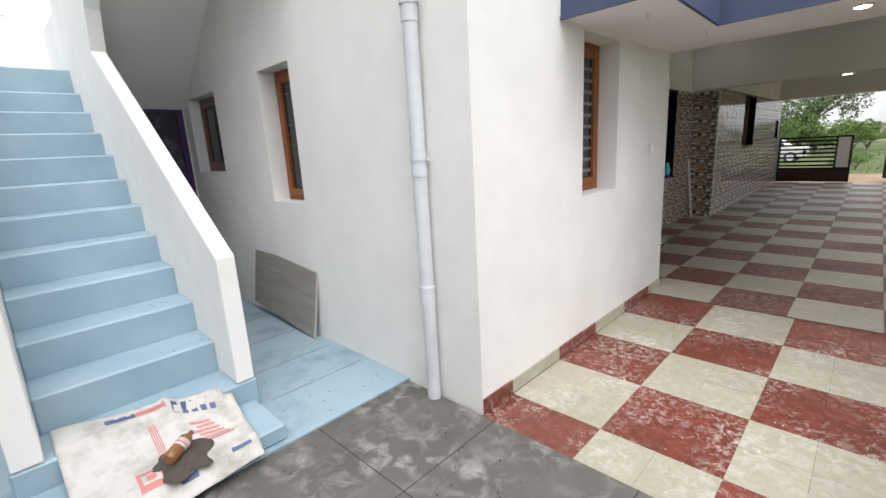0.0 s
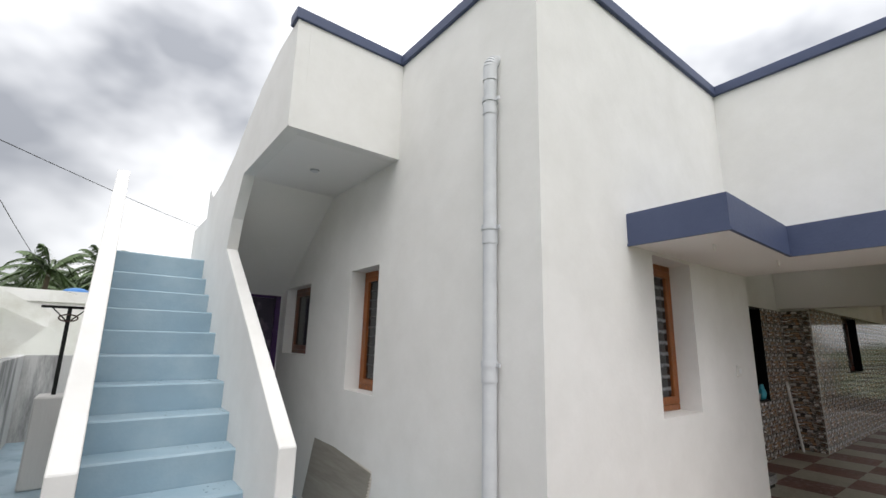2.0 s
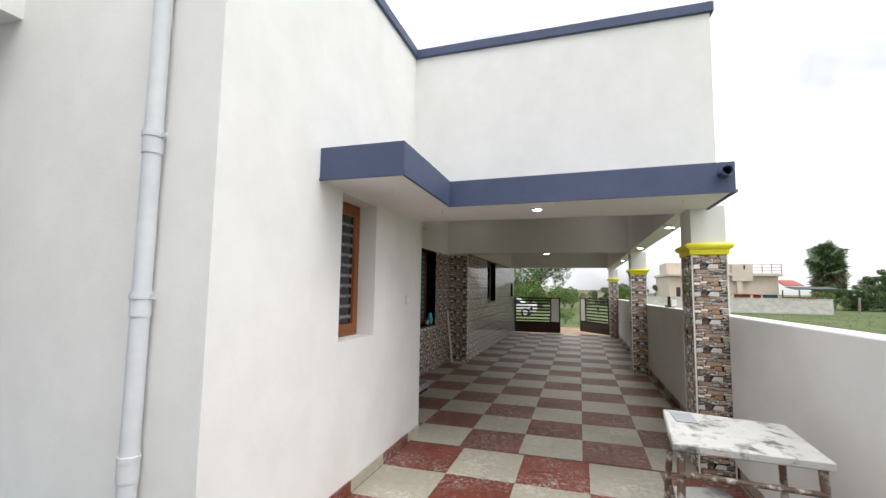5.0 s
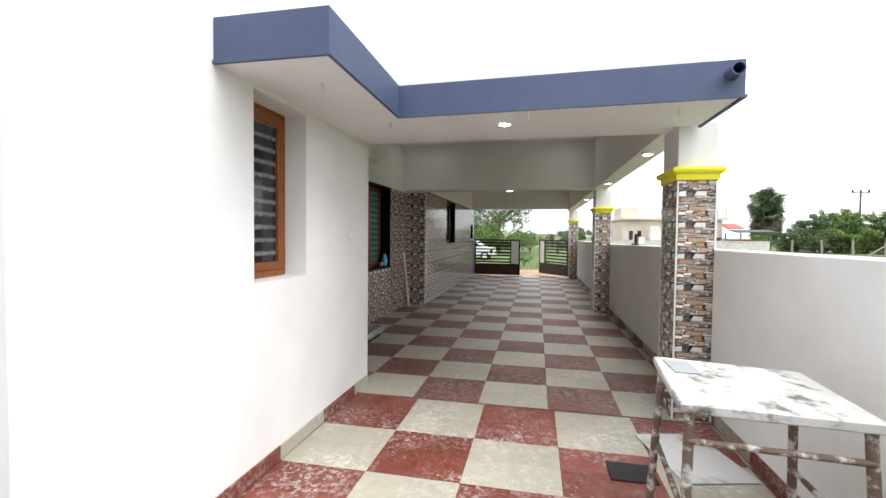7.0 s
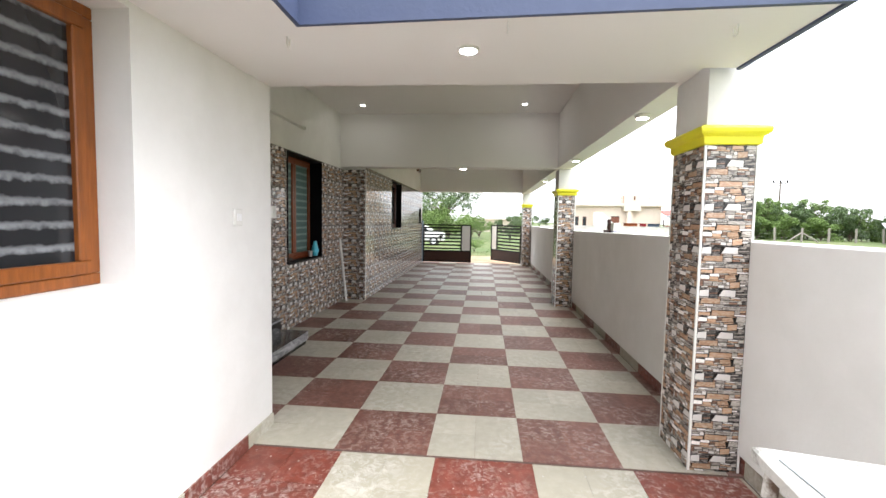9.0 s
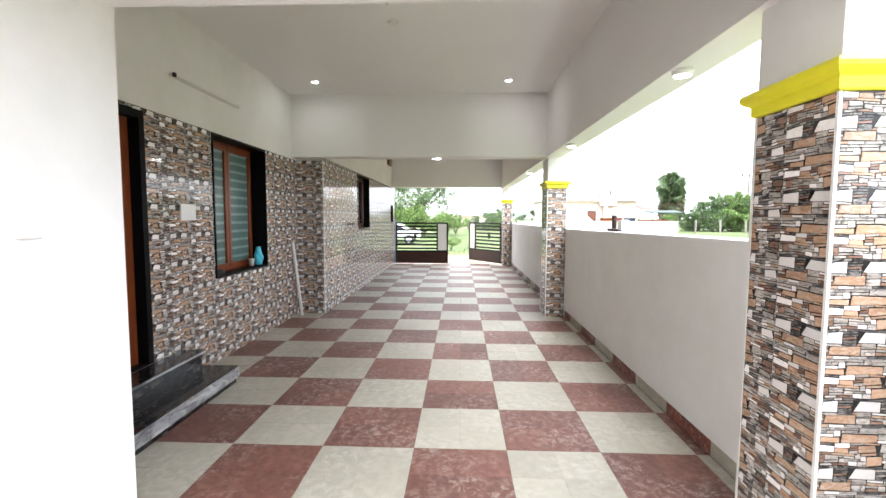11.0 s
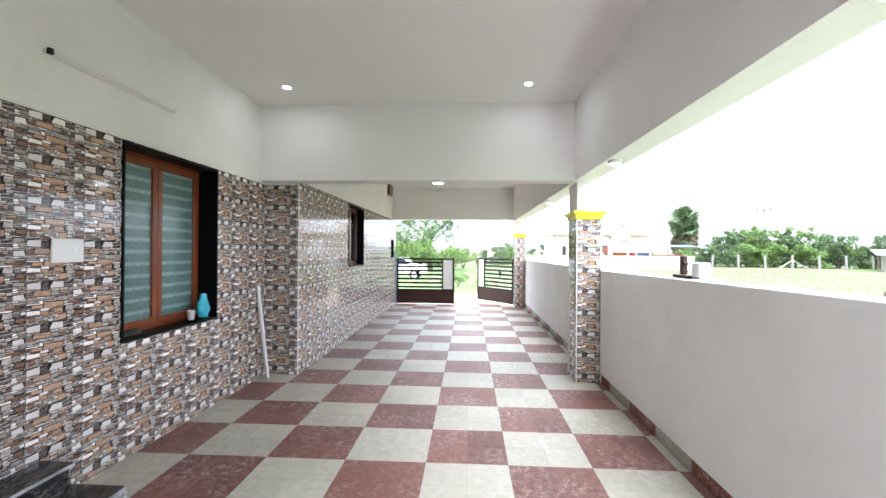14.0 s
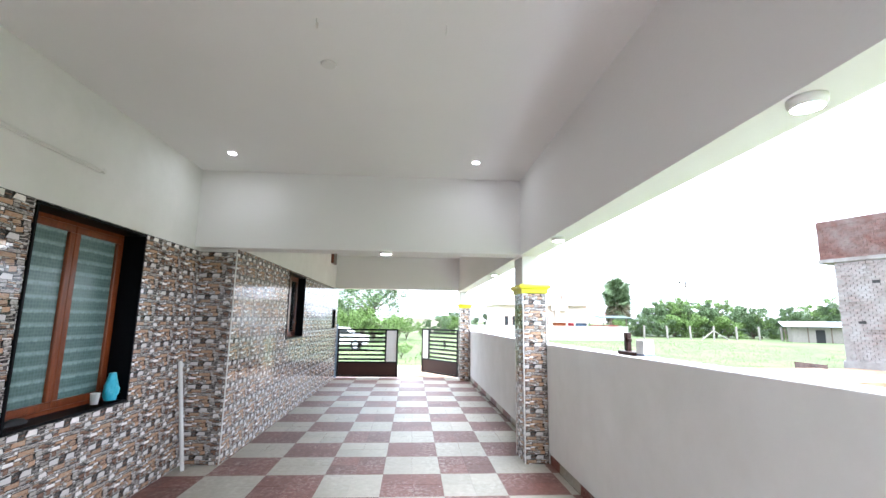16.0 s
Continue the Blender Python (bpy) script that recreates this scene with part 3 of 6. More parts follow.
def window(name, axis, face, hole, depth, sashes, frame_m, glass_m, label, reveal=None, sill=None, inset=0.05):
    u0, u1, z0, z1 = hole
    put = mapper(axis, face)
    win = tagged(new(name), label, "window", kind="structure")
    fr, fd = inset, 0.07
    bm = B()
    for a in ((u0, z0, u1, z0 + fr), (u0, z1 - fr, u1, z1), (u0, z0 + fr, u0 + fr, z1 - fr), (u1 - fr, z0 + fr, u1, z1 - fr)):
        put(bm, a[0] + 0.001, depth, a[1] + 0.001, a[2] - 0.001, depth + fd, a[3] - 0.001)
    part("window_frame", soften(bm, 0.004), frame_m, win)
    w = (u1 - u0 - 2 * fr) / sashes
    for k in range(sashes):
        a, b = u0 + fr + k * w + 0.002, u0 + fr + (k + 1) * w - 0.002
        s = 0.055
        bm = B()
        for q in ((a, z0 + fr, b, z0 + fr + s), (a, z1 - fr - s, b, z1 - fr), (a, z0 + fr + s, a + s, z1 - fr - s), (b - s, z0 + fr + s, b, z1 - fr - s)):
            put(bm, q[0], depth - 0.012, q[1], q[2], depth + 0.03, q[3])
        sash = part("sash", soften(bm, 0.005), frame_m, win)
        part("pane", put(B(), a + s, depth + 0.012, z0 + fr + s, b - s, depth + 0.018, z1 - fr - s), glass_m, sash)
    if reveal:
        bm = B()
        t = 0.02
        for q in ((u0, z1 - t, u1, z1), (u0, z0, u0 + t, z1 - t), (u1 - t, z0, u1, z1 - t), (u0, z0, u1, z0 + t)):
            put(bm, q[0] + 0.001, -0.022, q[1] + 0.001, q[2] - 0.001, depth - 0.002, q[3] - 0.001)
        part("window_reveal", bm, reveal, win, "black granite reveal")
    return win


window("window_1", "x", 1.84, W1, 0.155, 1, M_WOOD, M_SIDEGLASS, "narrow teak window with dusty glass in the side wall")
window("window_2", "x", 1.84, W2, 0.12, 1, M_WOOD_DARK, M_SIDEGLASS, "small teak ventilator window beside the store door")
window("window_3", "y", 1.54, W3, 0.165, 1, M_WOOD, M_DUSTGLASS, "narrow teak window with dusty banded glass in the front wall")
window("window_4", "y", 2.62, PW, 0.17, 2, M_WOOD_RED, M_FROST, "two-sash teak window with frosted glass in a black granite reveal", reveal=M_GRANITE_PLAIN)
window("window_5", "y", 2.21, PW2, 0.12, 2, M_WOOD_DARK, M_SIDEGLASS, "dark teak window with black granite reveal in the tiled wall", reveal=M_GRANITE_PLAIN)
window("window_6", "y", 2.21, PW3, 0.08, 1, M_WOOD_DARK, M_SIDEGLASS, "small dark window near the gate end of the wall", reveal=M_GRANITE_PLAIN, inset=0.03)


def entrance():
    u0, u1, z0, z1 = DOOR
    d = tagged(new("door_1"), "teak entrance door frame with white grille sidelight and black granite surround", "door", kind="structure")
    bm = B()
    for a in ((u0 + 0.002, z0, u0 + 0.06, z1), (u1 - 0.06, z0, u1 - 0.002, z1), (u0 + 0.06, z1 - 0.06, u1 - 0.06, z1 - 0.002)):
        box(bm, a[0], 2.60, a[1], a[2], 2.70, a[3])
    part("granite_surround", bm, M_GRANITE_PLAIN, d, "black granite door surround")
    fx0, fx1, fz1 = u0 + 0.06, u1 - 0.061, z1 - 0.061
    bm = B()
    for a in ((fx0, z0, fx0 + 0.09, fz1), (fx1 - 0.09, z0, fx1, fz1), (5.98, z0, 6.06, fz1 - 0.08), (fx0 + 0.09, fz1 - 0.08, fx1 - 0.09, fz1), (6.06, z0, fx1 - 0.09, z0 + 0.07)):
        box(bm, a[0], 2.685, a[1], a[2], 2.80, a[3])
    part("door_frame", soften(bm, 0.006), M_WOOD_RED, d, "polished teak frame")
    part("sidelight_glass", boxed(6.06, 2.755, z0 + 0.07, fx1 - 0.09, 2.761, fz1 - 0.08), M_DARKGLASS, d, "dark sidelight glass")
    part("threshold", boxed(u0 + 0.061, 2.598, z0, u1 - 0.061, 2.684, z0 + 0.012), M_GRANITE_PLAIN, d)
    leaf = part("door_leaf", soften(boxed(fx0 + 0.092, 2.74, z0 + 0.01, 5.978, 2.78, fz1 - 0.082), 0.004), M_WOOD_DARK, d, "dark teak door leaf")
    for zz in (z0 + 0.15, z0 + 0.8, z0 + 1.4):
        part("door_panel", boxed(fx0 + 0.17, 2.732, zz, 5.90, 2.742, zz + 0.45, soft=0.004), M_WOOD, leaf)
    grille = part("grille", tube(tube(B(), (6.12, 2.715, z0 + 0.09), (6.12, 2.715, fz1 - 0.12), 0.008, n=8), (6.275, 2.715, z0 + 0.09), (6.275, 2.715, fz1 - 0.12), 0.008, n=8), M_METALW, d, "white steel grille")
    for k in range(18):
        zz = z0 + 0.14 + k * (fz1 - z0 - 0.30) / 17
        wide = 0.035 if k in (0, 9, 17) else 0.0
        part("grille_bar", boxed(6.11 - wide, 2.708, zz - 0.006, 6.285 + wide, 2.722, zz + 0.006), M_METALW, grille)
    return d


entrance()
store = tagged(new("door_2"), "purple painted store door below the stairs", "door", kind="structure")
bm = B()
for a in ((1.062, 0.0, 1.13, 2.248), (1.75, 0.0, 1.818, 2.248), (1.13, 2.18, 1.75, 2.248)):
    box(bm, a[0], 6.03, a[1], a[2], 6.15, a[3])
part("door_frame", soften(bm, 0.004), M_PURPLE, store, "purple painted frame")
part("door_leaf", boxed(1.132, 6.07, 0.01, 1.748, 6.11, 2.178), M_PURPLE_DOOR, store, "dark patterned plastic door leaf")

# granite entrance steps
STEPS = tagged(new("entrance_steps"), "two polished black granite entrance steps", "steps", kind="structure")
for y, z, x in ((2.10, 0.0, 6.88), (2.385, 0.15, 6.84)):
    blk = part("step", boxed(5.0, y + 0.02, z, x - 0.02, 2.60, z + 0.125), M_GRANITE, STEPS)
    part("tread", boxed(4.99, y, z + 0.125, x, 2.60, z + 0.15, soft=0.006), M_GRANITE, blk)
    # lower band is the whitish riser; upper thin band paints a lit nosing
    part("edge_band", boxed(4.99, y - 0.003, z + (0.05 if z == 0 else 0.128), x - 0.004, y, z + 0.146), M_GRANITE_EDGE, blk, "pale front edge, lime stain on lower step, painted highlight on upper nosing")

# ---- columns ----
TILE_U, TILE_V = 0.375, 0.25
rs = random.Random(19)
# large stones of the printed pattern: u, course, width, courses, tone (0 white, 1 orange, 2 brown), lean
LARGE = ((0.104, 19, 0.130, 3, 1, 0.004), (0.030, 19, 0.070, 2, 1, 0.004), (0.000, 15, 0.085, 3, 0, 0.003), (0.167, 15, 0.067, 3, 1, -0.008),
         (0.242, 15, 0.060, 4, 3, 0.006), (0.198, 10, 0.056, 4, 1, 0.0), (0.016, 11, 0.036, 3, 2, 0.0), (0.000, 5, 0.087, 4, 0, 0.003),
         (0.140, 5, 0.095, 4, 0, 0.022), (0.040, 1, 0.112, 3, 1, 0.006), (0.165, 22, 0.100, 2, 3, 0.004), (0.300, 0, 0.072, 3, 0, -0.010),
         (0.312, 12, 0.060, 3, 2, 0.006), (0.296, 7, 0.070, 3, 3, 0.004))
COURSES = 24
DESIGN = []


def stone(u0, u1, v0, v1, kind, lean):
    big = v1 - v0 > 0.024
    skew = [rs.uniform(-0.0025, 0.0025) * (1.2 if big else 0.4) for q in range(4)]
    DESIGN.append((u0, u1, v0, v1, kind, lean, rs.uniform(0.0008, 0.0028), skew))


level = [0.0]
for k in range(COURSES):
    level.append(level[-1] + rs.uniform(0.75, 1.25))
level = [TILE_V * a / level[-1] for a in level]
taken = set()
for u, c, w, n, kind, lean in LARGE:
    stone(u, u + w, level[c], level[min(c + n, COURSES)], kind, lean)
    taken |= {(cc, q) for cc in range(c, c + n) for q in range(int(u / 0.001), int((u + w) / 0.001))}
for c in range(COURSES):
    u = 0
    while u < 375:
        if (c, u) in taken:
            u += 1
            continue
        end = u
        while end < 375 and (c, end) not in taken:
            end += 1
        while u < end:
            w = min(int(rs.uniform(24, 84)), end - u)
            if end - u - w < 14:
                w = end - u
            tall = 1
            if w < 60 and c + 1 < COURSES and rs.random() < 0.26 and not any((c + 1, q) in taken for q in range(u, u + w)):
                tall = 2
                taken |= {(c + 1, q) for q in range(u, u + w)}
            kind = rs.choices(range(5), (14, 8, 16, 40, 22))[0]
            stone(u * 0.001, (u + w) * 0.001, level[c], level[c + tall], kind, rs.uniform(-0.003, 0.003))
            u += w


def sway(u, v):
    """The courses rise and fall a little inside a tile, and stay level on its edges."""
    return v + 0.0028 * math.sin(2 * math.pi * (2 * u / TILE_U + 1.6 * v / TILE_V)) * min(1.0, 5 * min(v, TILE_V - v) / TILE_V)


TILE_MESHES = {}


def tile_mesh(u0, u1, v0, v1):
    key = tuple(round(a, 3) for a in (u0, u1, v0, v1))
    if key in TILE_MESHES:
        return TILE_MESHES[key]
    g = 0.0008
    verts, faces, mats = [(u0 + g, 0, v0 + g), (u1 - g, 0, v0 + g), (u1 - g, 0, v1 - g), (u0 + g, 0, v1 - g)], [(0, 1, 2, 3)], [5]
    for a, b, c, d, kind, lean, up, skew in DESIGN:
        a, b, c, d = max(a, u0 + g), min(b, u1 - g), max(c, v0 + g), min(d, v1 - g)
        if b - a < 0.008 or d - c < 0.005:
            continue
        e = 0.0016 if d - c > 0.024 else 0.0010
        lean = max(-(b - a) * 0.25, min((b - a) * 0.25, lean))
        n = len(verts)
        out = [(a + e, c + e + max(0, skew[0])), (b - e, c + e + max(0, skew[1])), (b - e + min(lean, 0), d - e - max(0, skew[2])), (a + e + max(lean, 0), d - e - max(0, skew[3]))]
        out = [(p, max(v0 + g, min(v1 - g, sway(p, q)))) for p, q in out]
        mu, mv = (a + b) / 2, sum(q for p, q in out) / 4
        verts += [(p, -0.0004, q) for p, q in out]
        verts += [(p + (mu - p) * 0.06, -0.0006 - up, q + (mv - q) * 0.16) for p, q in out]
        faces += [(n + 4, n + 5, n + 6, n + 7), (n, n + 1, n + 5, n + 4), (n + 1, n + 2, n + 6, n + 5), (n + 2, n + 3, n + 7, n + 6), (n + 3, n, n + 4, n + 7)]
        mats += [kind] * 5
    me = bpy.data.meshes.new("cladding_tile")
    me.from_pydata(verts, [], faces)
    for m in M_STONE + [M_JOINT]:
        me.materials.append(m)
    me.polygons.foreach_set("material_index", mats)
    TILE_MESHES[key] = me
    return me


def clad(parent, origin, turn, length, height, holes=(), shift=0.0):
    """Stone-print tiles on a wall: from origin along the wall to the right as seen from in front, with openings left out."""
    m0 = pose(*origin, 0, 0, turn)
    k0 = math.floor(shift / TILE_U)
    k = k0
    while k * TILE_U - shift < length - 0.005:
        j = 0
        while j * TILE_V < height - 0.005:
            s, e = max(0.0, k * TILE_U - shift), min(length, (k + 1) * TILE_U - shift)
            lo, hi = j * TILE_V, min(height, (j + 1) * TILE_V)
            rects = [(s, e, lo, hi)]
            for hu0, hu1, hz0, hz1 in holes:
                nxt = []
                for a, b, c, d in rects:
                    if hu1 <= a or hu0 >= b or hz1 <= c or hz0 >= d:
                        nxt.append((a, b, c, d))
                        continue
                    if hu0 > a:
                        nxt.append((a, hu0, c, d))
                    if hu1 < b:
                        nxt.append((hu1, b, c, d))
                    if hz0 > c:
                        nxt.append((max(a, hu0), min(b, hu1), c, hz0))
                    if hz1 < d:
                        nxt.append((max(a, hu0), min(b, hu1), hz1, d))
                rects = nxt
            for a, b, c, d in rects:
                if b - a < 0.004 or d - c < 0.004:
                    continue
                bu, bv = k * TILE_U - shift, j * TILE_V
                ob = new("cladding_tile", tile_mesh(a - bu, b - bu, c - bv, d - bv))
                ob.matrix_basis = m0 @ pose(bu, 0, bv)
                ob.parent = parent
            j += 1
        k += 1


def column(x0, x1, y0, y1, top, label):
    col = tagged(new("column"), label, "column", group="carport columns", kind="structure")
    e = 0.006
    part("shaft", boxed(x0 + e, y0 + e, -0.3, x1 - e, y1 - e, 1.93), M_WHITE, col)
    part("neck", boxed(x0 + 0.004, y0 + 0.004, 1.99, x1 - 0.004, y1 - 0.004, top), M_WHITE, col, "white painted neck")
    bm = B()
    rings = []
    for z, o in ((1.932, 0.004), (1.938, 0.012), (1.978, 0.014), (1.984, 0.024), (1.992, 0.036), (2.004, 0.044), (2.020, 0.046), (2.032, 0.040), (2.040, 0.024)):
        rings.append([bm.verts.new(p) for p in ((x0 - o, y0 - o, z), (x1 + o, y0 - o, z), (x1 + o, y1 + o, z), (x0 - o, y1 + o, z))])
    for a, b in zip(rings, rings[1:]):
        for k in range(4):
            bm.faces.new((a[k], a[(k + 1) % 4], b[(k + 1) % 4], b[k]))
    bm.faces.new(rings[0][::-1]), bm.faces.new(rings[-1])
    part("capital", bm, M_YELLOW, col, "bright yellow moulded capital")
    for x, y in ((x0, y1), (x0, y0), (x1, y1), (x1, y0)):
        sx, sy = (1 if x == x0 else -1), (1 if y == y0 else -1)
        part("corner_strip", boxed(min(x - 0.001 * sx, x + 0.011 * sx), min(y - 0.001 * sy, y + 0.011 * sy), 0.0, max(x - 0.001 * sx, x + 0.011 * sx), max(y - 0.001 * sy, y + 0.011 * sy), 1.93), M_STRIP, col)
    clad(col, (x0 + 0.003, y1 - 0.011, 0.0), -90, y1 - y0 - 0.022, 1.93, shift=0.03)
    clad(col, (x1 - 0.011, y1 - 0.003, 0.0), 180, x1 - x0 - 0.022, 1.93, shift=0.2)
    clad(col, (x0 + 0.011, y0 + 0.003, 0.0), 0, x1 - x0 - 0.022, 1.93, shift=0.1)
    return col


for x0, x1, top in ((4.628, 5.058, 2.385), (9.68, 10.10, 2.385), (16.62, 17.0, 2.385)):
    column(x0, x1, -1.480, -1.188, top, "column clad in stone-print tiles with a yellow capital")

# ---- drain pipes ----
def drain():
    p = thing("drain_pipe", "grey plastic rainwater pipe fixed to the white side wall", "pipe", loc=(1.787, 1.908, 0))
    bm = B()
    tube(bm, (0, 0, -0.01), (0, 0, 3.50), 0.044, n=20)
    part("pipe", bm, M_PIPE, p)
    bm = B()
    for k in range(6):
        a0, a1 = math.pi / 2 * k / 6, math.pi / 2 * (k + 1) / 6
        tube(bm, (0.07 * (1 - math.cos(a0)), 0, 3.50 + 0.07 * math.sin(a0)), (0.07 * (1 - math.cos(a1)), 0, 3.50 + 0.07 * math.sin(a1)), 0.048, n=20)
    tube(bm, (0, 0, 3.40), (0, 0, 3.50), 0.049, n=20)
    part("elbow", bm, M_PIPE, p)
    for z in (0.735, 1.53, 2.365, 3.25):
        bm = B()
        tube(bm, (0, 0, z - 0.10), (0, 0, z), 0.049, n=20)
        tube(bm, (0, 0, z - 0.002), (0, 0, z + 0.022), 0.052, n=20)
        part("socket", bm, M_PIPE, p)
        if z > 1:
            bm = B()
            tube(bm, (0, 0, z - 0.012), (0, 0, z + 0.012), 0.054, n=20)
            box(bm, 0.0, -0.08, z - 0.012, 0.012, -0.05, z + 0.012)
            box(bm, 0.01, -0.02, z - 0.01, 0.056, 0.02, z + 0.01)
            part("clamp", bm, M_PIPE, p)
    return p


drain()
spout = thing("roof_spout", "short navy drain spout through the eave fascia", "pipe", loc=(3.84, -1.25, 2.485))
bm = B()
for k in range(20):
    a0, a1 = 2 * math.pi * k / 20, 2 * math.pi * (k + 1) / 20
    ro, ri = 0.040, 0.033
    q = [[bm.verts.new((x, r * math.cos(a), r * math.sin(a))) for a in (a0, a1)] for x, r in ((0.3, ro), (-0.12, ro), (-0.12, ri), (0.3, ri))]
    for s in range(3):
        bm.faces.new((q[s][0], q[s][1], q[s + 1][1], q[s + 1][0]))
part("spout", bm, M_NAVY, spout)
pole = thing("plastic_pipe", "white plastic pipe leaning in the wall corner", "pipe")
part("pipe", tube(B(), (9.57, 2.50, 0.003), (9.47, 2.585, 1.12), 0.021, n=14), M_PLASTIC, pole)

# ---- lamps and fittings ----
def downlight(x, y, z, r=0.05, drop=0.012, label="small round lit downlight in the white ceiling", watts=0.3):
    d = thing("ceiling_light", label, "lamp", group="carport lights", loc=(x, y, z))
    part("rim", lathe(B(), ((r * 1.25, 0.0), (r * 1.25, -drop * 0.6), (r * 1.05, -drop))[::-1], (0, 0, 0), 24), M_PLASTIC, d)
    part("diffuser", lathe(B(), ((r * 0.7, -drop - 0.005), (r, -drop - 0.001)), (0, 0, 0), 24), M_LAMP, d, "glowing white diffuser")
    lamp = new("lamp_light", bpy.data.lights.new("lamp_light", "AREA"))
    lamp.data.shape, lamp.data.size, lamp.data.energy, lamp.data.color = "DISK", r * 2, watts, (1.0, 0.96, 0.9)
    lamp.location = (0, 0, -drop - 0.012)
    lamp.parent = d
    return d


for x, y in ((8.99, 2.05), (8.99, -0.52)):
    downlight(x, y, 3.3, r=0.038)
downlight(4.26, 0.165, 2.352, r=0.045, watts=0.3)
for x in (5.80, 8.45, 11.7):
    downlight(x, -1.225, 2.38, r=0.048, drop=0.035, label="round white surface lamp under the side beam", watts=0.3)
downlight(9.70, 0.46, 2.388, r=0.06, drop=0.02, label="round lit lamp under the middle beam", watts=0.3)
for x, y in ((7.25, 0.735),):
    cap = thing("cover_plate", "white round cover plate on the carport ceiling", "fitting", loc=(x, y, 3.3))
    part("plate", lathe(B(), ((0.045, -0.012), (0.055, 0.0)), (0, 0, 0), 20), M_PLASTIC, cap)
for x, y, z in ((6.81, 0.72, 3.3), (6.80, -0.03, 3.3), (3.15, 1.14, 2.352), (4.08, 1.04, 2.352), (3.97, -0.02, 2.352), (4.05, -1.02, 2.352)):
    hook = thing("ceiling_hook", "small white hook loop in the soffit", "hook", group="soffit hooks", loc=(x, y, z))
    bm = B()
    for k in range(8):
        a0, a1 = math.pi * k / 8, math.pi * (k + 1) / 8
        tube(bm, (0.016 * math.cos(a0), 0, -0.03 - 0.016 * math.sin(a0)), (0.016 * math.cos(a1), 0, -0.03 - 0.016 * math.sin(a1)), 0.004, n=6)
    for s in (-0.016, 0.016):
        tube(bm, (s, 0, -0.03), (s, 0, 0), 0.004, n=6)
    part("loop", bm, M_PLASTIC, hook)
cap = thing("cover_plate", "pale round fitting under the balcony soffit", "fitting", loc=(1.35, 3.9, 3.255))
part("plate", lathe(B(), ((0.035, -0.014), (0.045, 0.0)), (0, 0, 0), 20), M_PIPE, cap)

tl = thing("tube_light", "unlit slim white tube light on the upper wall", "lamp", loc=(6.84, 2.615, 2.72))
part("batten", boxed(0.0, -0.022, -0.014, 1.14, 0.004, 0.014, soft=0.004), M_PLASTIC, tl)
part("tube", tube(B(), (0.03, -0.034, 0.0), (1.11, -0.034, 0.0), 0.010, n=12), M_PLASTIC, tl)
for x in (0.0, 1.11):
    part("end_cap", boxed(x, -0.048, -0.018, x + 0.03, -0.022, 0.018, soft=0.003), M_BLACK if x == 0 else M_PLASTIC, tl)


def switch_plate(x, y, z, w, h, n, label):
    s = thing("switch_plate", label, "switch", loc=(x, y, z))
    part("plate", boxed(-w / 2, -0.016, -h / 2, w / 2, 0.0, h / 2, soft=0.004), M_PLASTIC, s)
    for k in range(n):
        c = (k - (n - 1) / 2) * 0.028 + (w * 0.18 if w > 0.15 else 0)
        part("rocker", boxed(c - 0.011, -0.021, -0.022, c + 0.011, -0.0155, 0.022, soft=0.003), M_METALW, s)


switch_plate(4.455, 1.54, 1.47, 0.085, 0.10, 2, "white two-way switch plate on the front wall")
switch_plate(7.0, 2.605, 1.535, 0.22, 0.15, 1, "white switchboard on the stone-print wall")

vent = thing("wall_vent", "small brown louvred ventilator high on the white wall", "vent", loc=(15.68, 2.209, 2.99))
part("frame", soften(boxed(0.0, -0.07, 0.0, 0.42, 0.0, 0.29), 0.006), M_WOOD_DARK, vent)
for k in range(4):
    part("louvre", boxed(0.04, -0.082, 0.04 + 0.06 * k, 0.38, -0.07, 0.075 + 0.06 * k), M_POST, vent)

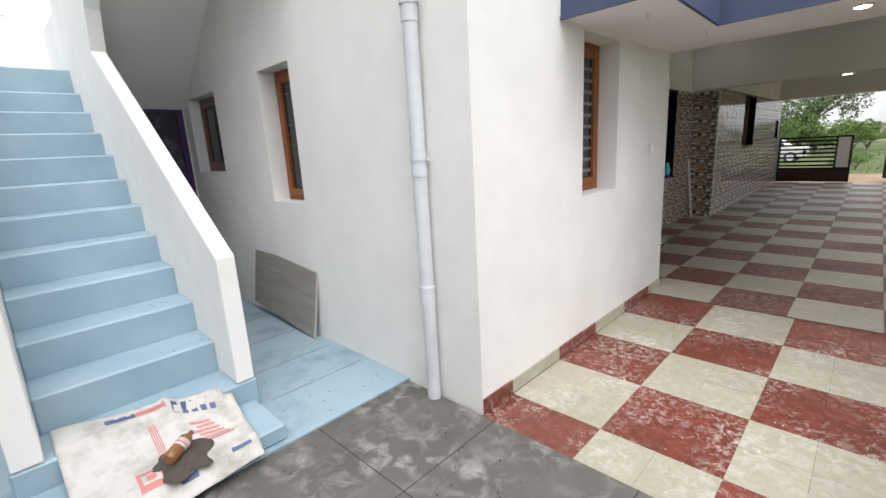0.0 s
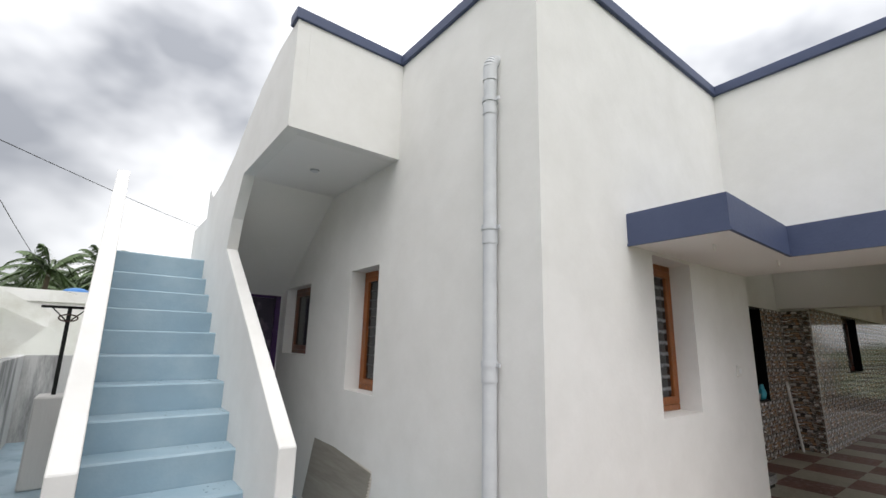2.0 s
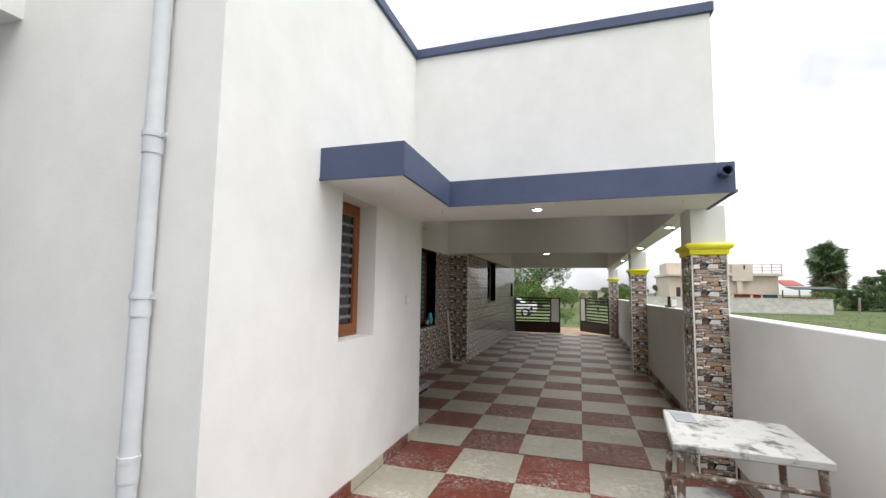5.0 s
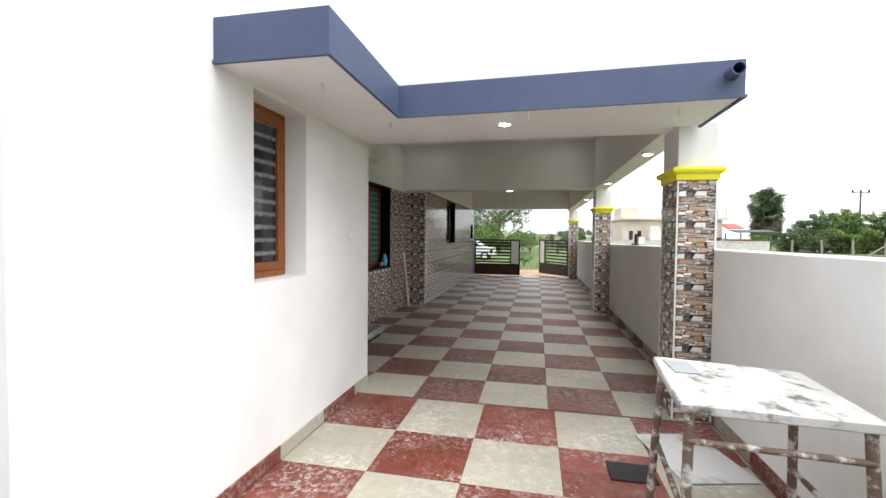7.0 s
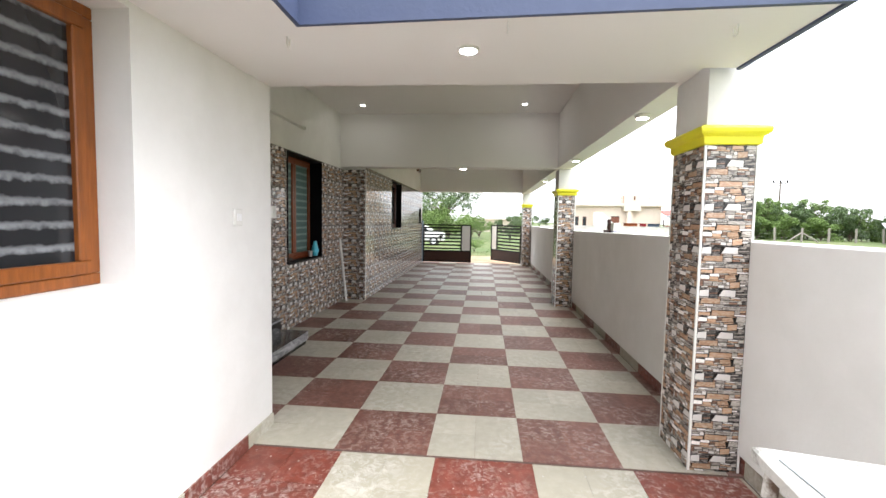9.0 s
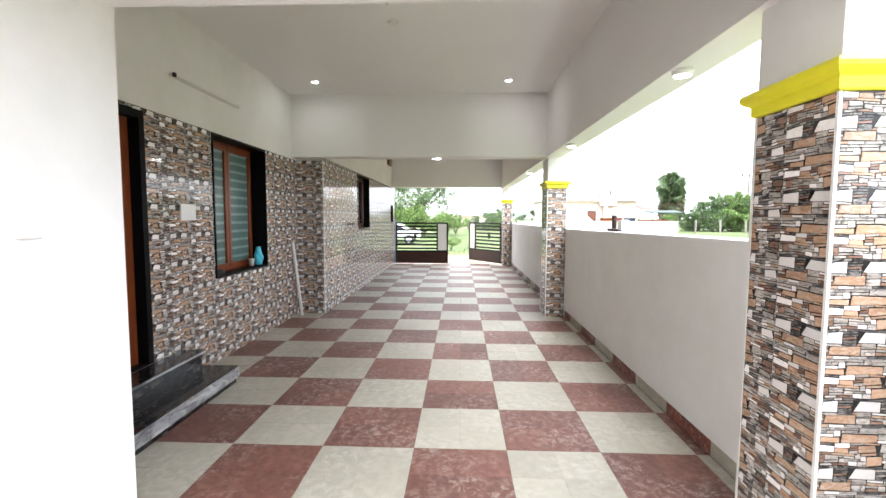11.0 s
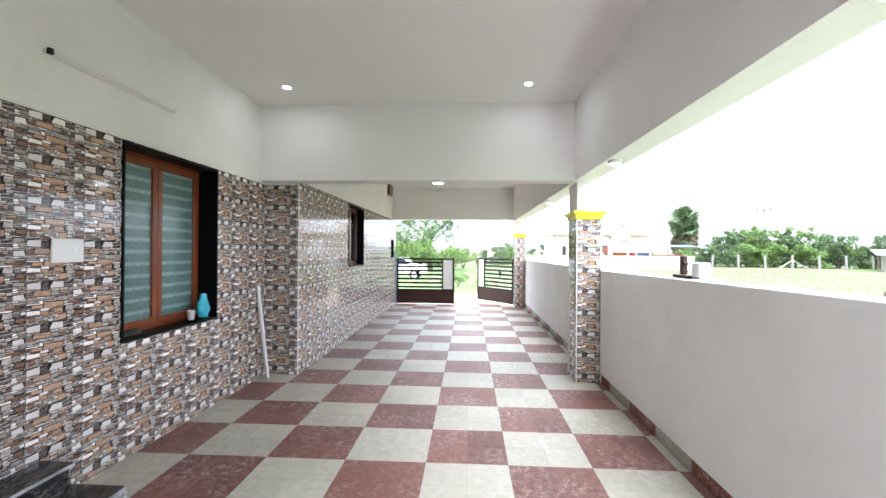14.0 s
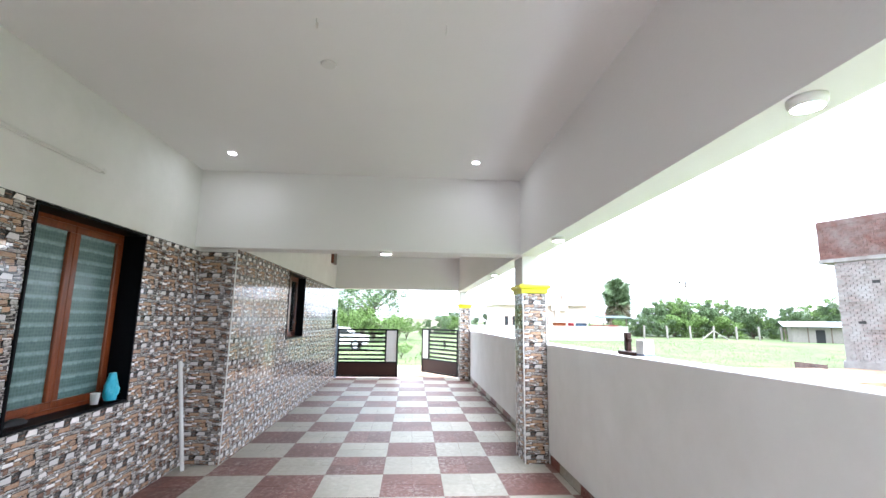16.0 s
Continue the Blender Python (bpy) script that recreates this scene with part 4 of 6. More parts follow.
# ---- gate ----
def gate_leaf(m, mirror, label):
    """A gate leaf built along +x from its hinge, standing in the x-z plane."""
    g = thing("gate", label, "gate", group="gate leaves")
    L, H = 1.67, 1.33
    bm = B()
    for a in ((0, 0.03, 0.045, H), (L - 0.045, 0.03, L, H), (0.045, H - 0.045, L - 0.045, H), (0.045, 0.03, L - 0.045, 0.07), (0.045, 0.40, L - 0.045, 0.44), (L - 0.36, 0.44, L - 0.32, H - 0.045)):
        box(bm, a[0], -0.02, a[1], a[2], 0.02, a[3])
    part("gate_frame", bm, M_BLACK, g)
    part("kick_panel", boxed(0.045, -0.006, 0.07, L - 0.045, 0.006, 0.40), M_GATEBROWN, g, "brown sheet steel kick panel")
    part("figured_panel", boxed(L - 0.32, -0.006, 0.44, L - 0.045, 0.006, H - 0.045), M_STRIP, g, "pale perforated steel panel")
    for k in range(7):
        z = 0.475 + k * 0.118
        part("slat", boxed(0.045, -0.012, z, L - 0.36, 0.012, z + 0.052), M_BLACK, g)
    bm = B()
    c = Vector((L * 0.37, -0.02, 0.90))
    for k in range(10):
        a = 2 * math.pi * k / 10
        r = 0.10 if k % 2 else 0.06
        tube(bm, c, c + Vector((r * math.cos(a), 0, r * math.sin(a))), 0.022, 0.006, n=6)
    tube(bm, c + Vector((0, 0, -0.16)), c + Vector((0, 0, 0.13)), 0.012, n=6)
    part("ornament", bm, M_BLACK, g, "black cast floral ornament")
    part("bolt", tube(tube(B(), (L - 0.02, -0.03, 0.62), (L - 0.02, -0.03, 0.86), 0.009, n=8), (L - 0.02, -0.02, 0.70), (L - 0.02, -0.08, 0.70), 0.009, n=8), M_BLACK, g)
    g.matrix_basis = m
    return g


gate_leaf(pose(17.1, 2.17, 0, 0, 0, -90), False, "closed black slatted steel gate leaf with brown kick panel")
gate_leaf(pose(17.1, -1.19, 0, 0, 0, 36), True, "black slatted steel gate leaf swung open outward")
for y in (2.195, -1.215):
    gp = thing("gate_post", "grey-blue steel gate hinge post", "post", group="gate posts", loc=(17.1, y, 0))
    part("post", boxed(-0.03, -0.022, -0.3, 0.03, 0.022, 1.45, soft=0.004), M_STEELBLUE, gp)

# ---- skirting and wall cladding ----
SK = 0.085
skirt = tagged(new("baseboard_front"), "red and beige skirting tiles below the white front wall", "baseboard", kind="structure")
for i in range(-4, 2):
    a, b = max(1.842, 3.94 + 0.6 * i), min(4.88, 3.94 + 0.6 * (i + 1))
    if b - a > 0.02:
        part("skirting_tile", boxed(a + 0.001, 1.528, -0.01, b - 0.001, 1.54, SK, soft=0.002), M_REDTILE if i % 2 == 0 else M_BEIGETILE, skirt)
skirt = tagged(new("baseboard_south"), "red and beige skirting tiles below the compound wall", "baseboard", kind="structure")
for i in range(-5, 21):
    a, b = max(1.842, 4.6 + 0.6 * i), 4.6 + 0.6 * (i + 1)
    part("skirting_tile", boxed(a + 0.001, -1.5, -0.01, b - 0.001, -1.493, 0.108, soft=0.002), M_REDTILE if (i - 4) % 2 == 0 else M_BEIGETILE, skirt)

CLAD_TOP = 2.352
clad(WALL_ENTRY, (4.88, 2.611, 0.0), 0, 9.745 - 4.88, CLAD_TOP, [(DOOR[0] - 4.88, DOOR[1] - 4.88, 0.0, DOOR[3]), (PW[0] - 4.88, PW[1] - 4.88, PW[2], PW[3])])
clad(WALL_NOSE, (9.741, 2.611, 0.0), -90, 0.402, CLAD_TOP)
clad(WALL_FAR, (9.75, 2.201, 0.0), 0, 7.23, 2.40, [(PW2[0] - 9.75, PW2[1] - 9.75, PW2[2], PW2[3]), (PW3[0] - 9.75, PW3[1] - 9.75, PW3[2], PW3[3])])
strip = tagged(new("trim_corner"), "white corner strip on the tiled wall edge", "trim", kind="structure")
part("strip", boxed(9.736, 2.196, 0.0, 9.748, 2.208, CLAD_TOP), M_STRIP, strip)

# ---- floor tiles ----
FLOOR_MESH = {}


def floor_tile(parent, x0, x1, y0, y1, z, red):
    w, d = round(x1 - x0, 3), round(y1 - y0, 3)
    key = (w, d, red, parent is FLOOR)
    if key not in FLOOR_MESH:
        g, e, t = 0.0005, 0.0013, 0.0035
        o = [(g, g), (w - g, g), (w - g, d - g), (g, d - g)]
        i = [(g + e, g + e), (w - g - e, g + e), (w - g - e, d - g - e), (g + e, d - g - e)]
        me = bpy.data.meshes.new("floor_tile")
        me.from_pydata([(*p, -0.012) for p in o] + [(*p, t - 0.0035 - 0.001) for p in o] + [(*p, 0.0) for p in i], [],
                       [(8, 9, 10, 11)] + [(4 + k, 4 + (k + 1) % 4, 8 + (k + 1) % 4, 8 + k) for k in range(4)] + [(k, (k + 1) % 4, 4 + (k + 1) % 4, 4 + k) for k in range(4)])
        me.materials.append((M_REDTILE_FILM if red else M_BEIGETILE_FILM) if parent is FLOOR else (M_REDTILE if red else M_BEIGETILE))
        FLOOR_MESH[key] = me
    ob = new("floor_tile", FLOOR_MESH[key])
    ob.location = (x0, y0, z)
    ob.parent = parent
    return ob


def spans(a, b, start, step):
    k = math.floor((a - start) / step)
    while start + k * step < b - 0.004:
        s, e = max(a, start + k * step), min(b, start + (k + 1) * step)
        if b - e < 0.10:
            e = b
        if e - s > 0.012:
            yield k, s, e
        if e == b:
            break
        k += 1


far_quads = {True: [], False: []}
rs = random.Random(5)
for x_lo, x_hi, y_lo, y_hi, gx, gy, par, z, odd in ((1.822, 4.598, -1.486, 1.528, 3.94, 0.335, APRON, -0.012, 1), (4.602, 17.28, -1.486, 2.61, 4.6, 0.39, FLOOR, 0.0, 0)):
    for i, a, b in spans(x_lo, x_hi, gx, 0.3):
        for j, c, d in spans(y_lo, y_hi, gy, 0.3):
            red = (i // 2 + j // 2) % 2 == odd
            dz = rs.uniform(-0.0006, 0.0006)
            if b <= 10.3:
                floor_tile(par, a, b, c, d, z + dz, red)
            else:
                far_quads[red].append((a + 0.0015, b - 0.0015, c + 0.0015, d - 0.0015, z + dz))
for red, quads in far_quads.items():
    me = bpy.data.meshes.new("far_floor_tiles")
    me.from_pydata([p for a, b, c, d, z in quads for p in ((a, c, z), (b, c, z), (b, d, z), (a, d, z))], [], [tuple(range(4 * k, 4 * k + 4)) for k in range(len(quads))])
    me.materials.append(M_REDTILE_FILM if red else M_BEIGETILE_FILM)
    ob = new("far_floor_tiles", me)
    ob.parent = FLOOR
    ob["kind"] = "stuff"

# ---- loose things at the house ----
board = thing("wall_panel", "grey wood-print hollow panel leaning on the side wall", "panel", loc=(1.775, 3.40, 0.004))
part("face", boxed(-0.016, 0.0, 0.0, 0.0, 1.22, 0.60), M_BOARD, board)
bm = B()
for k in range(24):
    z = 0.012 + k * 0.0245
    for q in ((-0.016, z - 0.012, 0.0, z - 0.008), (-0.016, z + 0.008, -0.013, z + 0.0125)):
        box(bm, q[0], -0.012, q[1], q[2], 0.0, q[3])
box(bm, -0.0035, -0.012, 0.0, 0.0, 0.0, 0.60)
part("cell_edge", bm, M_BOARDEDGE, board, "pale hollow-cell edge")
part("tongue", boxed(-0.012, 0.0, 0.60, -0.004, 1.22, 0.612), M_BOARDEDGE, board, "pale tongue along the top")
board.rotation_euler = (radians(5), radians(7), 0)


def sack():
    s = thing("cement_sack", "empty white cement sack with red and blue print on steps", "sack", loc=(0.0, 0.0, 0.0))
    tl, tr, br, bl = Vector((-0.02, 2.93, 0.262)), Vector((0.79, 2.64, 0.225)), Vector((0.755, 2.15, 0.05)), Vector((-0.01, 2.10, 0.06))

    def at(u, v):
        p = tl.lerp(tr, u).lerp(bl.lerp(br, u), v)
        floor = 0.243 if p.y > 2.655 else (0.108 if p.y > 2.245 else 0.0)
        drop = {0.243: 0.0, 0.108: 0.09 * max(0.0, (p.y - 2.42) / 0.24), 0.0: max(0.0, 0.10 * (1 - (2.25 - p.y) / 0.16))}[floor]
        n = noise.noise(Vector((u * 4, v * 4, 3.1))) * 0.014 + noise.noise(Vector((u * 13, v * 12, 1.1))) * 0.004
        return Vector((p.x + n * 0.25, p.y + noise.noise(Vector((u * 9, 4.4, v * 3))) * 0.004, max(floor + drop, 0.0) + 0.016 + max(-0.012, n) + 0.03 * math.exp(-((u - 0.60) / 0.05) ** 2) * (1 - v)))

    bm = B()
    nu, nv = 44, 30
    grid = [[bm.verts.new(at(i / nu, j / nv)) for i in range(nu + 1)] for j in range(nv + 1)]
    for j in range(nv):
        for i in range(nu):
            bm.faces.new((grid[j + 1][i], grid[j + 1][i + 1], grid[j][i + 1], grid[j][i])).smooth = True
    low = bmesh.ops.extrude_face_region(bm, geom=list(bm.faces))
    for v in [g for g in low["geom"] if isinstance(g, bmesh.types.BMVert)]:
        v.co.z += 0.004
    bmesh.ops.recalc_face_normals(bm, faces=bm.faces)
    part("cloth", bm, M_SACK, s)

    def patch(name, u0, u1, v0, v1, m, label):
        bm = B()
        n1, n2 = max(2, int((u1 - u0) * 90)), max(2, int((v1 - v0) * 70))
        g = [[bm.verts.new(at(u0 + (u1 - u0) * i / n1, v0 + (v1 - v0) * j / n2) + Vector((0, 0, 0.0075))) for i in range(n1 + 1)] for j in range(n2 + 1)]
        for j in range(n2):
            for i in range(n1):
                bm.faces.new((g[j + 1][i], g[j + 1][i + 1], g[j][i + 1], g[j][i]))
        return part(name, bm, m, s, label)

    patch("print_block", 0.26, 0.42, 0.09, 0.165, M_BLUEINK, "blue printed block")
    patch("print_block", 0.425, 0.59, 0.09, 0.165, M_RED, "red printed block")
    for k in range(5):
        patch("print_bar", 0.62 + 0.055 * k, 0.655 + 0.055 * k, 0.10, 0.17, M_BLUEINK, "dark blue printed letters")
    for k in range(4):
        patch("print_bar", 0.46 + 0.012 * k, 0.466 + 0.012 * k, 0.22, 0.62, M_RED, "fine red print lines")
    for k in range(6):
        patch("print_bar", 0.68 + 0.03 * (k % 2), 0.80 + 0.02 * k, 0.30 + 0.05 * k, 0.325 + 0.05 * k, M_RED, "fine red print lines")
    for u0, u1, v0, v1 in ((0.30, 0.44, 0.66, 0.69), (0.30, 0.44, 0.81, 0.84), (0.30, 0.32, 0.69, 0.81), (0.42, 0.44, 0.69, 0.81), (0.345, 0.395, 0.72, 0.78)):
        patch("print_mark", u0, u1, v0, v1, M_RED, "red square printed mark")
    patch("print_bar", 0.10, 0.20, 0.88, 0.92, M_BLUEINK, "blue printed letters")
    patch("print_bar", 0.50, 0.60, 0.86, 0.90, M_BLUEINK, "blue printed letters")
    patch("print_bar", 0.82, 0.95, 0.82, 0.86, M_BLUEINK, "blue printed letters")
    for word, u, m in (("PLUS", 0.405, M_PLASTIC), ("SUPER", 0.575, M_PLASTIC)):
        cu = bpy.data.curves.new("lettering", "FONT")
        cu.body, cu.size, cu.extrude = word, 0.034, 0.0004
        cu.materials.append(m)
        tx = new("lettering", cu)
        p = at(u, 0.105)
        tx.matrix_basis = pose(p.x, p.y, p.z + 0.015, 0, 0, 180 - 19.7)
        tx.parent = s
    return s


sack()
heap = thing("mortar_blob", "wet grey mortar dropped on the cement sack", "mortar")
bm = B()
nr, na = 7, 28
rings = [[bm.verts.new((0.425 + math.cos(2 * math.pi * k / na) * r * 0.14 * (1 + 0.35 * noise.noise(Vector((math.cos(2 * math.pi * k / na) * 2, math.sin(2 * math.pi * k / na) * 2, 0.5)))),
                        2.33 + math.sin(2 * math.pi * k / na) * r * 0.15 * (1 + 0.35 * noise.noise(Vector((math.cos(2 * math.pi * k / na) * 2, math.sin(2 * math.pi * k / na) * 2, 0.5)))),
                        0.132 + 0.050 * (1 - r ** 1.5) + 0.012 * noise.noise(Vector((k, r * 9, 0))) * (r < 0.99) - 0.01 * (r > 0.9))) for k in range(na)] for r in [1 - j / nr for j in range(nr)]]
for a, b in zip(rings, rings[1:]):
    for k in range(na):
        bm.faces.new((a[k], a[(k + 1) % na], b[(k + 1) % na], b[k])).smooth = True
bm.faces.new(rings[-1])
part("mortar", bm, M_SAND, heap)
cup = thing("plastic_bottle", "brown crushed plastic bottle with white label on the mortar", "bottle", loc=(0.35, 2.27, 0.192))
prof = ((0.030, 0.0), (0.036, 0.006), (0.036, 0.05), (0.034, 0.06), (0.036, 0.07), (0.036, 0.13), (0.024, 0.155), (0.014, 0.165), (0.014, 0.185))
part("bottle", lathe(B(), prof, (0, 0, 0), 20), M_BROWNGLASS, cup)
part("label", lathe(B(), ((0.0366, 0.078), (0.0368, 0.12)), (0, 0, 0), 20), M_SACK, cup, "white paper label")
part("label_stripe", lathe(B(), ((0.0371, 0.09), (0.0371, 0.10)), (0, 0, 0), 20), M_RED, cup, "red stripe on the label")
cup.scale = (0.95, 0.95, 0.95)
cup.rotation_euler = (radians(78), 0, radians(-55) + math.pi)


def work_table():
    t = thing("work_table", "paint-splashed steel work table with a plywood top", "table", loc=(2.80, -0.965, 0.0))
    top = soften(prism(B(), [(-0.265, 0.345), (0.405, 0.275), (0.275, -0.32), (-0.312, -0.288)], "z", 0.825, 0.865), 0.006)
    part("tabletop", top, M_SPLAT, t, "white splashed plywood top")
    part("scraper", boxed(0.12, 0.14, 0.866, 0.33, 0.25, 0.870), M_TIN, t, "flat steel filling blade")
    for x, y, sx, sy in ((-0.235, 0.30, -0.05, 0.03), (0.36, 0.24, 0.03, 0.05), (0.24, -0.28, 0.04, -0.03), (-0.28, -0.25, -0.05, -0.03)):
        bm = B()
        tube(bm, (x + sx, y + sy, -0.012), (x, y, 0.825), 0.019, n=10)
        part("leg", bm, M_RUSTLEG, t)
    for a, b, z in (((-0.25, 0.31), (0.37, 0.25), 0.42), ((-0.295, -0.26), (-0.25, 0.31), 0.72), ((0.37, 0.255), (0.25, -0.29), 0.68), ((-0.295, -0.26), (0.25, -0.29), 0.42)):
        part("rail", tube(B(), (*a, z), (*b, z), 0.013, n=8), M_RUSTLEG, t)
    return t


work_table()
sheet = thing("plaster_sheet", "grey lime-stained sheet lying on the tiles", "sheet", loc=(4.0, -1.14, -0.008))
part("sheet", soften(boxed(-0.33, -0.235, 0.0, 0.33, 0.235, 0.008), 0.002), M_CEMENT_WALL, sheet)
sheet.rotation_euler = (0, 0, radians(14))
sheet = thing("rubber_mat", "small black sheet lying on the tiles", "sheet", loc=(3.69, -0.70, -0.009))
part("sheet", soften(boxed(-0.11, -0.14, 0.0, 0.11, 0.14, 0.008), 0.002), M_BLACK, sheet)

bag = thing("plastic_bag", "crumpled cyan plastic bag on the window sill", "bag", loc=(8.52, 2.66, 0.892))
prof = [(0.05 + 0.022 * math.sin(math.pi * min(1.0, k / 13)) - 0.045 * max(0.0, k / 18 - 0.6) ** 1.1, 0.225 * k / 18) for k in range(19)]
bm = lathe(B(), prof, (0, 0, 0), 30)
for v in bm.verts:
    fold = 0.16 * noise.noise(v.co * 16) + 0.09 * noise.noise(v.co * 48 + Vector((3, 1, 2)))
    v.co.x *= 1.0 + fold
    v.co.y *= 0.72 + fold
    v.co.x += 0.10 * v.co.z * noise.noise(Vector((v.co.z * 9, 0.3, 1.0)))
for f in bm.faces:
    f.smooth = False
part("bag", bm, M_CYAN, bag)
mug = thing("paper_cup", "small white paper cup on the window sill", "cup", loc=(8.33, 2.66, 0.892))
part("cup", lathe(B(), ((0.026, 0.0), (0.035, 0.085), (0.037, 0.088), (0.033, 0.086), (0.024, 0.006)), (0, 0, 0), 20), M_PLASTIC, mug)
rag = thing("rag", "dark crumpled rag on the window sill", "cloth", loc=(7.60, 2.655, 0.893))
bm = lathe(B(), ((0.075, 0.0), (0.08, 0.012), (0.06, 0.032), (0.02, 0.042)), (0, 0, 0), 18)
for v in bm.verts:
    v.co.x *= 1.2 + 0.5 * noise.noise(v.co * 30)
    v.co.y *= 0.5
part("cloth", bm, M_RUBBER, rag)

tool = thing("wood_plane", "dark wooden tool with upright handle on the compound wall", "tool", loc=(7.80, -1.55, 1.354))
part("base", boxed(-0.12, -0.05, 0.0, 0.12, 0.05, 0.03, soft=0.005), M_GATEBROWN, tool)
part("handle", boxed(0.02, -0.02, 0.03, 0.07, 0.02, 0.17, soft=0.006), M_GATEBROWN, tool)
part("grip", boxed(-0.0, -0.015, 0.10, 0.03, 0.015, 0.125, soft=0.004), M_GATEBROWN, tool)
tin = thing("paint_tin", "square white tin with blue print on the compound wall", "tin", loc=(7.63, -1.57, 1.356))
part("can", boxed(-0.055, -0.04, 0.0, 0.055, 0.04, 0.12, soft=0.005), M_PLASTIC, tin)
part("label_band", boxed(-0.0556, -0.0406, 0.008, 0.0556, 0.0406, 0.018), M_BLUEINK, tin, "blue printed band")

# ---- side passage ----
block = thing("concrete_block", "dark grey concrete pedestal in the side passage", "pedestal", loc=(-0.36, 6.85, 0))
part("block", boxed(-0.18, -0.2, 0.0, 0.16, 0.2, 0.96, soft=0.02), M_CEMENT_WALL, block)
cl = thing("line_post", "black steel washing-line post with cross arm", "post", loc=(-0.39, 6.85, 0.96))
part("post", boxed(-0.02, -0.02, 0.0, 0.02, 0.02, 1.0), M_BLACK, cl)
part("cross_arm", boxed(-0.26, -0.02, 0.98, 0.30, 0.02, 1.01), M_BLACK, cl)
for s in (-1, 1):
    part("brace", tube(B(), (0, 0, 0.82), (0.16 * s, 0, 0.985), 0.008, n=6), M_BLACK, cl)
coil = B()
for k in range(14):
    a0, a1 = 2 * math.pi * k / 14, 2 * math.pi * (k + 1) / 14
    tube(coil, (0.09 * math.cos(a0), -0.03, 0.87 + 0.04 * math.sin(a0)), (0.09 * math.cos(a1), -0.03, 0.87 + 0.04 * math.sin(a1)), 0.009, n=6)
part("rope_coil", coil, M_GATEBROWN, cl, "brown coiled rope")
kerb = tagged(new("trim_kerb"), "low bare cement kerb across the side passage", "kerb", kind="structure")
part("kerb", boxed(-0.95, 4.92, 0.0, -0.20, 5.05, 0.06, soft=0.01), M_CEMENT_WALL, kerb)
part("kerb", boxed(-0.95, 2.2, 0.0, -0.86, 4.92, 0.07, soft=0.01), M_CEMENT_WALL, kerb)
stick_rs = random.Random(4)
for x, y, lean, tilt, h in ((-0.50, 2.95, 18, 8, 0.40), (-0.60, 2.98, -14, 5, 0.36), (-0.43, 2.93, -10, 12, 0.30), (-0.64, 2.92, 4, 20, 0.28)):
    st = thing("wood_offcut", "reddish wooden batten offcut standing on the blue floor", "offcut", group="wood offcuts", loc=(x, y, 0.0))
    part("batten", boxed(-0.018, -0.012, 0.0, 0.018, 0.012, h, soft=0.002), M_WOOD, st)
    st.rotation_euler = (radians(tilt), radians(lean), radians(stick_rs.uniform(-30, 30)))
bag = thing("rubbish_bag", "crumpled pale plastic bag holding wood offcuts", "bag", loc=(-0.55, 2.93, 0.0))
bm = lathe(B(), ((0.13, 0.0), (0.17, 0.04), (0.165, 0.13), (0.13, 0.17), (0.115, 0.16), (0.10, 0.06)), (0, 0, 0), 26)
for v in bm.verts:
    v.co *= 1.0 + 0.22 * noise.noise(v.co * 14)
    v.co.z = max(0.0, v.co.z)
part("bag", bm, M_PLASTIC, bag)
rs = random.Random(21)
verts, faces = [], []
for k in range(420):
    zone = rs.random()
    if zone < 0.35:
        x, y, z = rs.uniform(-0.9, 1.8), rs.uniform(2.3, 5.5), 0.001
        if -0.2 < x < 0.97 and y > 2.24:
            x, z = rs.uniform(1.0, 1.8), 0.001
    elif zone < 0.6:
        i = rs.randrange(1, 6)
        x, y, z = rs.uniform(-0.04, 0.83), 2.66 + 0.31 * i + rs.uniform(0.03, 0.28), 0.236 + 0.2085 * i
        x = 0.83 - abs(rs.gauss(0, 0.15)) if rs.random() < 0.7 else x
        x = max(-0.04, x)
    else:
        x, y, z = rs.uniform(-0.3, 1.75), rs.uniform(0.3, 2.2), -0.011
    a, s = rs.uniform(0, 6.28), rs.uniform(0.003, 0.010)
    n = len(verts)
    verts += [(x + s * math.cos(a + q), y + s * 0.6 * math.sin(a + q), z + (0.002 if q == 0 else 0.0005)) for q in (0, 1.6, 3.1, 4.7)]
    faces.append((n, n + 1, n + 2, n + 3))
me = bpy.data.meshes.new("litter")
me.from_pydata(verts, [], faces)
me.materials.append(M_RUBBER)
tagged(new("litter", me), "small dark crumbs scattered on steps and floor", "litter", kind="stuff")
rs = random.Random(22)
verts, faces = [], []
for k in range(700):
    x, y = (rs.uniform(1.85, 4.58), rs.uniform(-1.4, 1.5)) if k < 520 else (rs.uniform(4.65, 9.5), rs.uniform(-1.4, 2.0))
    z = -0.0105 if k < 520 else 0.0012
    a, s = rs.uniform(0, 6.28), rs.uniform(0.002, 0.008)
    n = len(verts)
    verts += [(x + s * math.cos(a + q), y + s * 0.7 * math.sin(a + q), z + (0.0015 if q == 0 else 0.0006)) for q in (0, 1.4, 3.3, 4.6)]
    faces.append((n, n + 1, n + 2, n + 3))
me = bpy.data.meshes.new("plaster_crumbs")
me.from_pydata(verts, [], faces)
me.materials.append(M_SACK)
tagged(new("plaster_crumbs", me), "white plaster crumbs scattered on the tiles", "litter", kind="stuff")

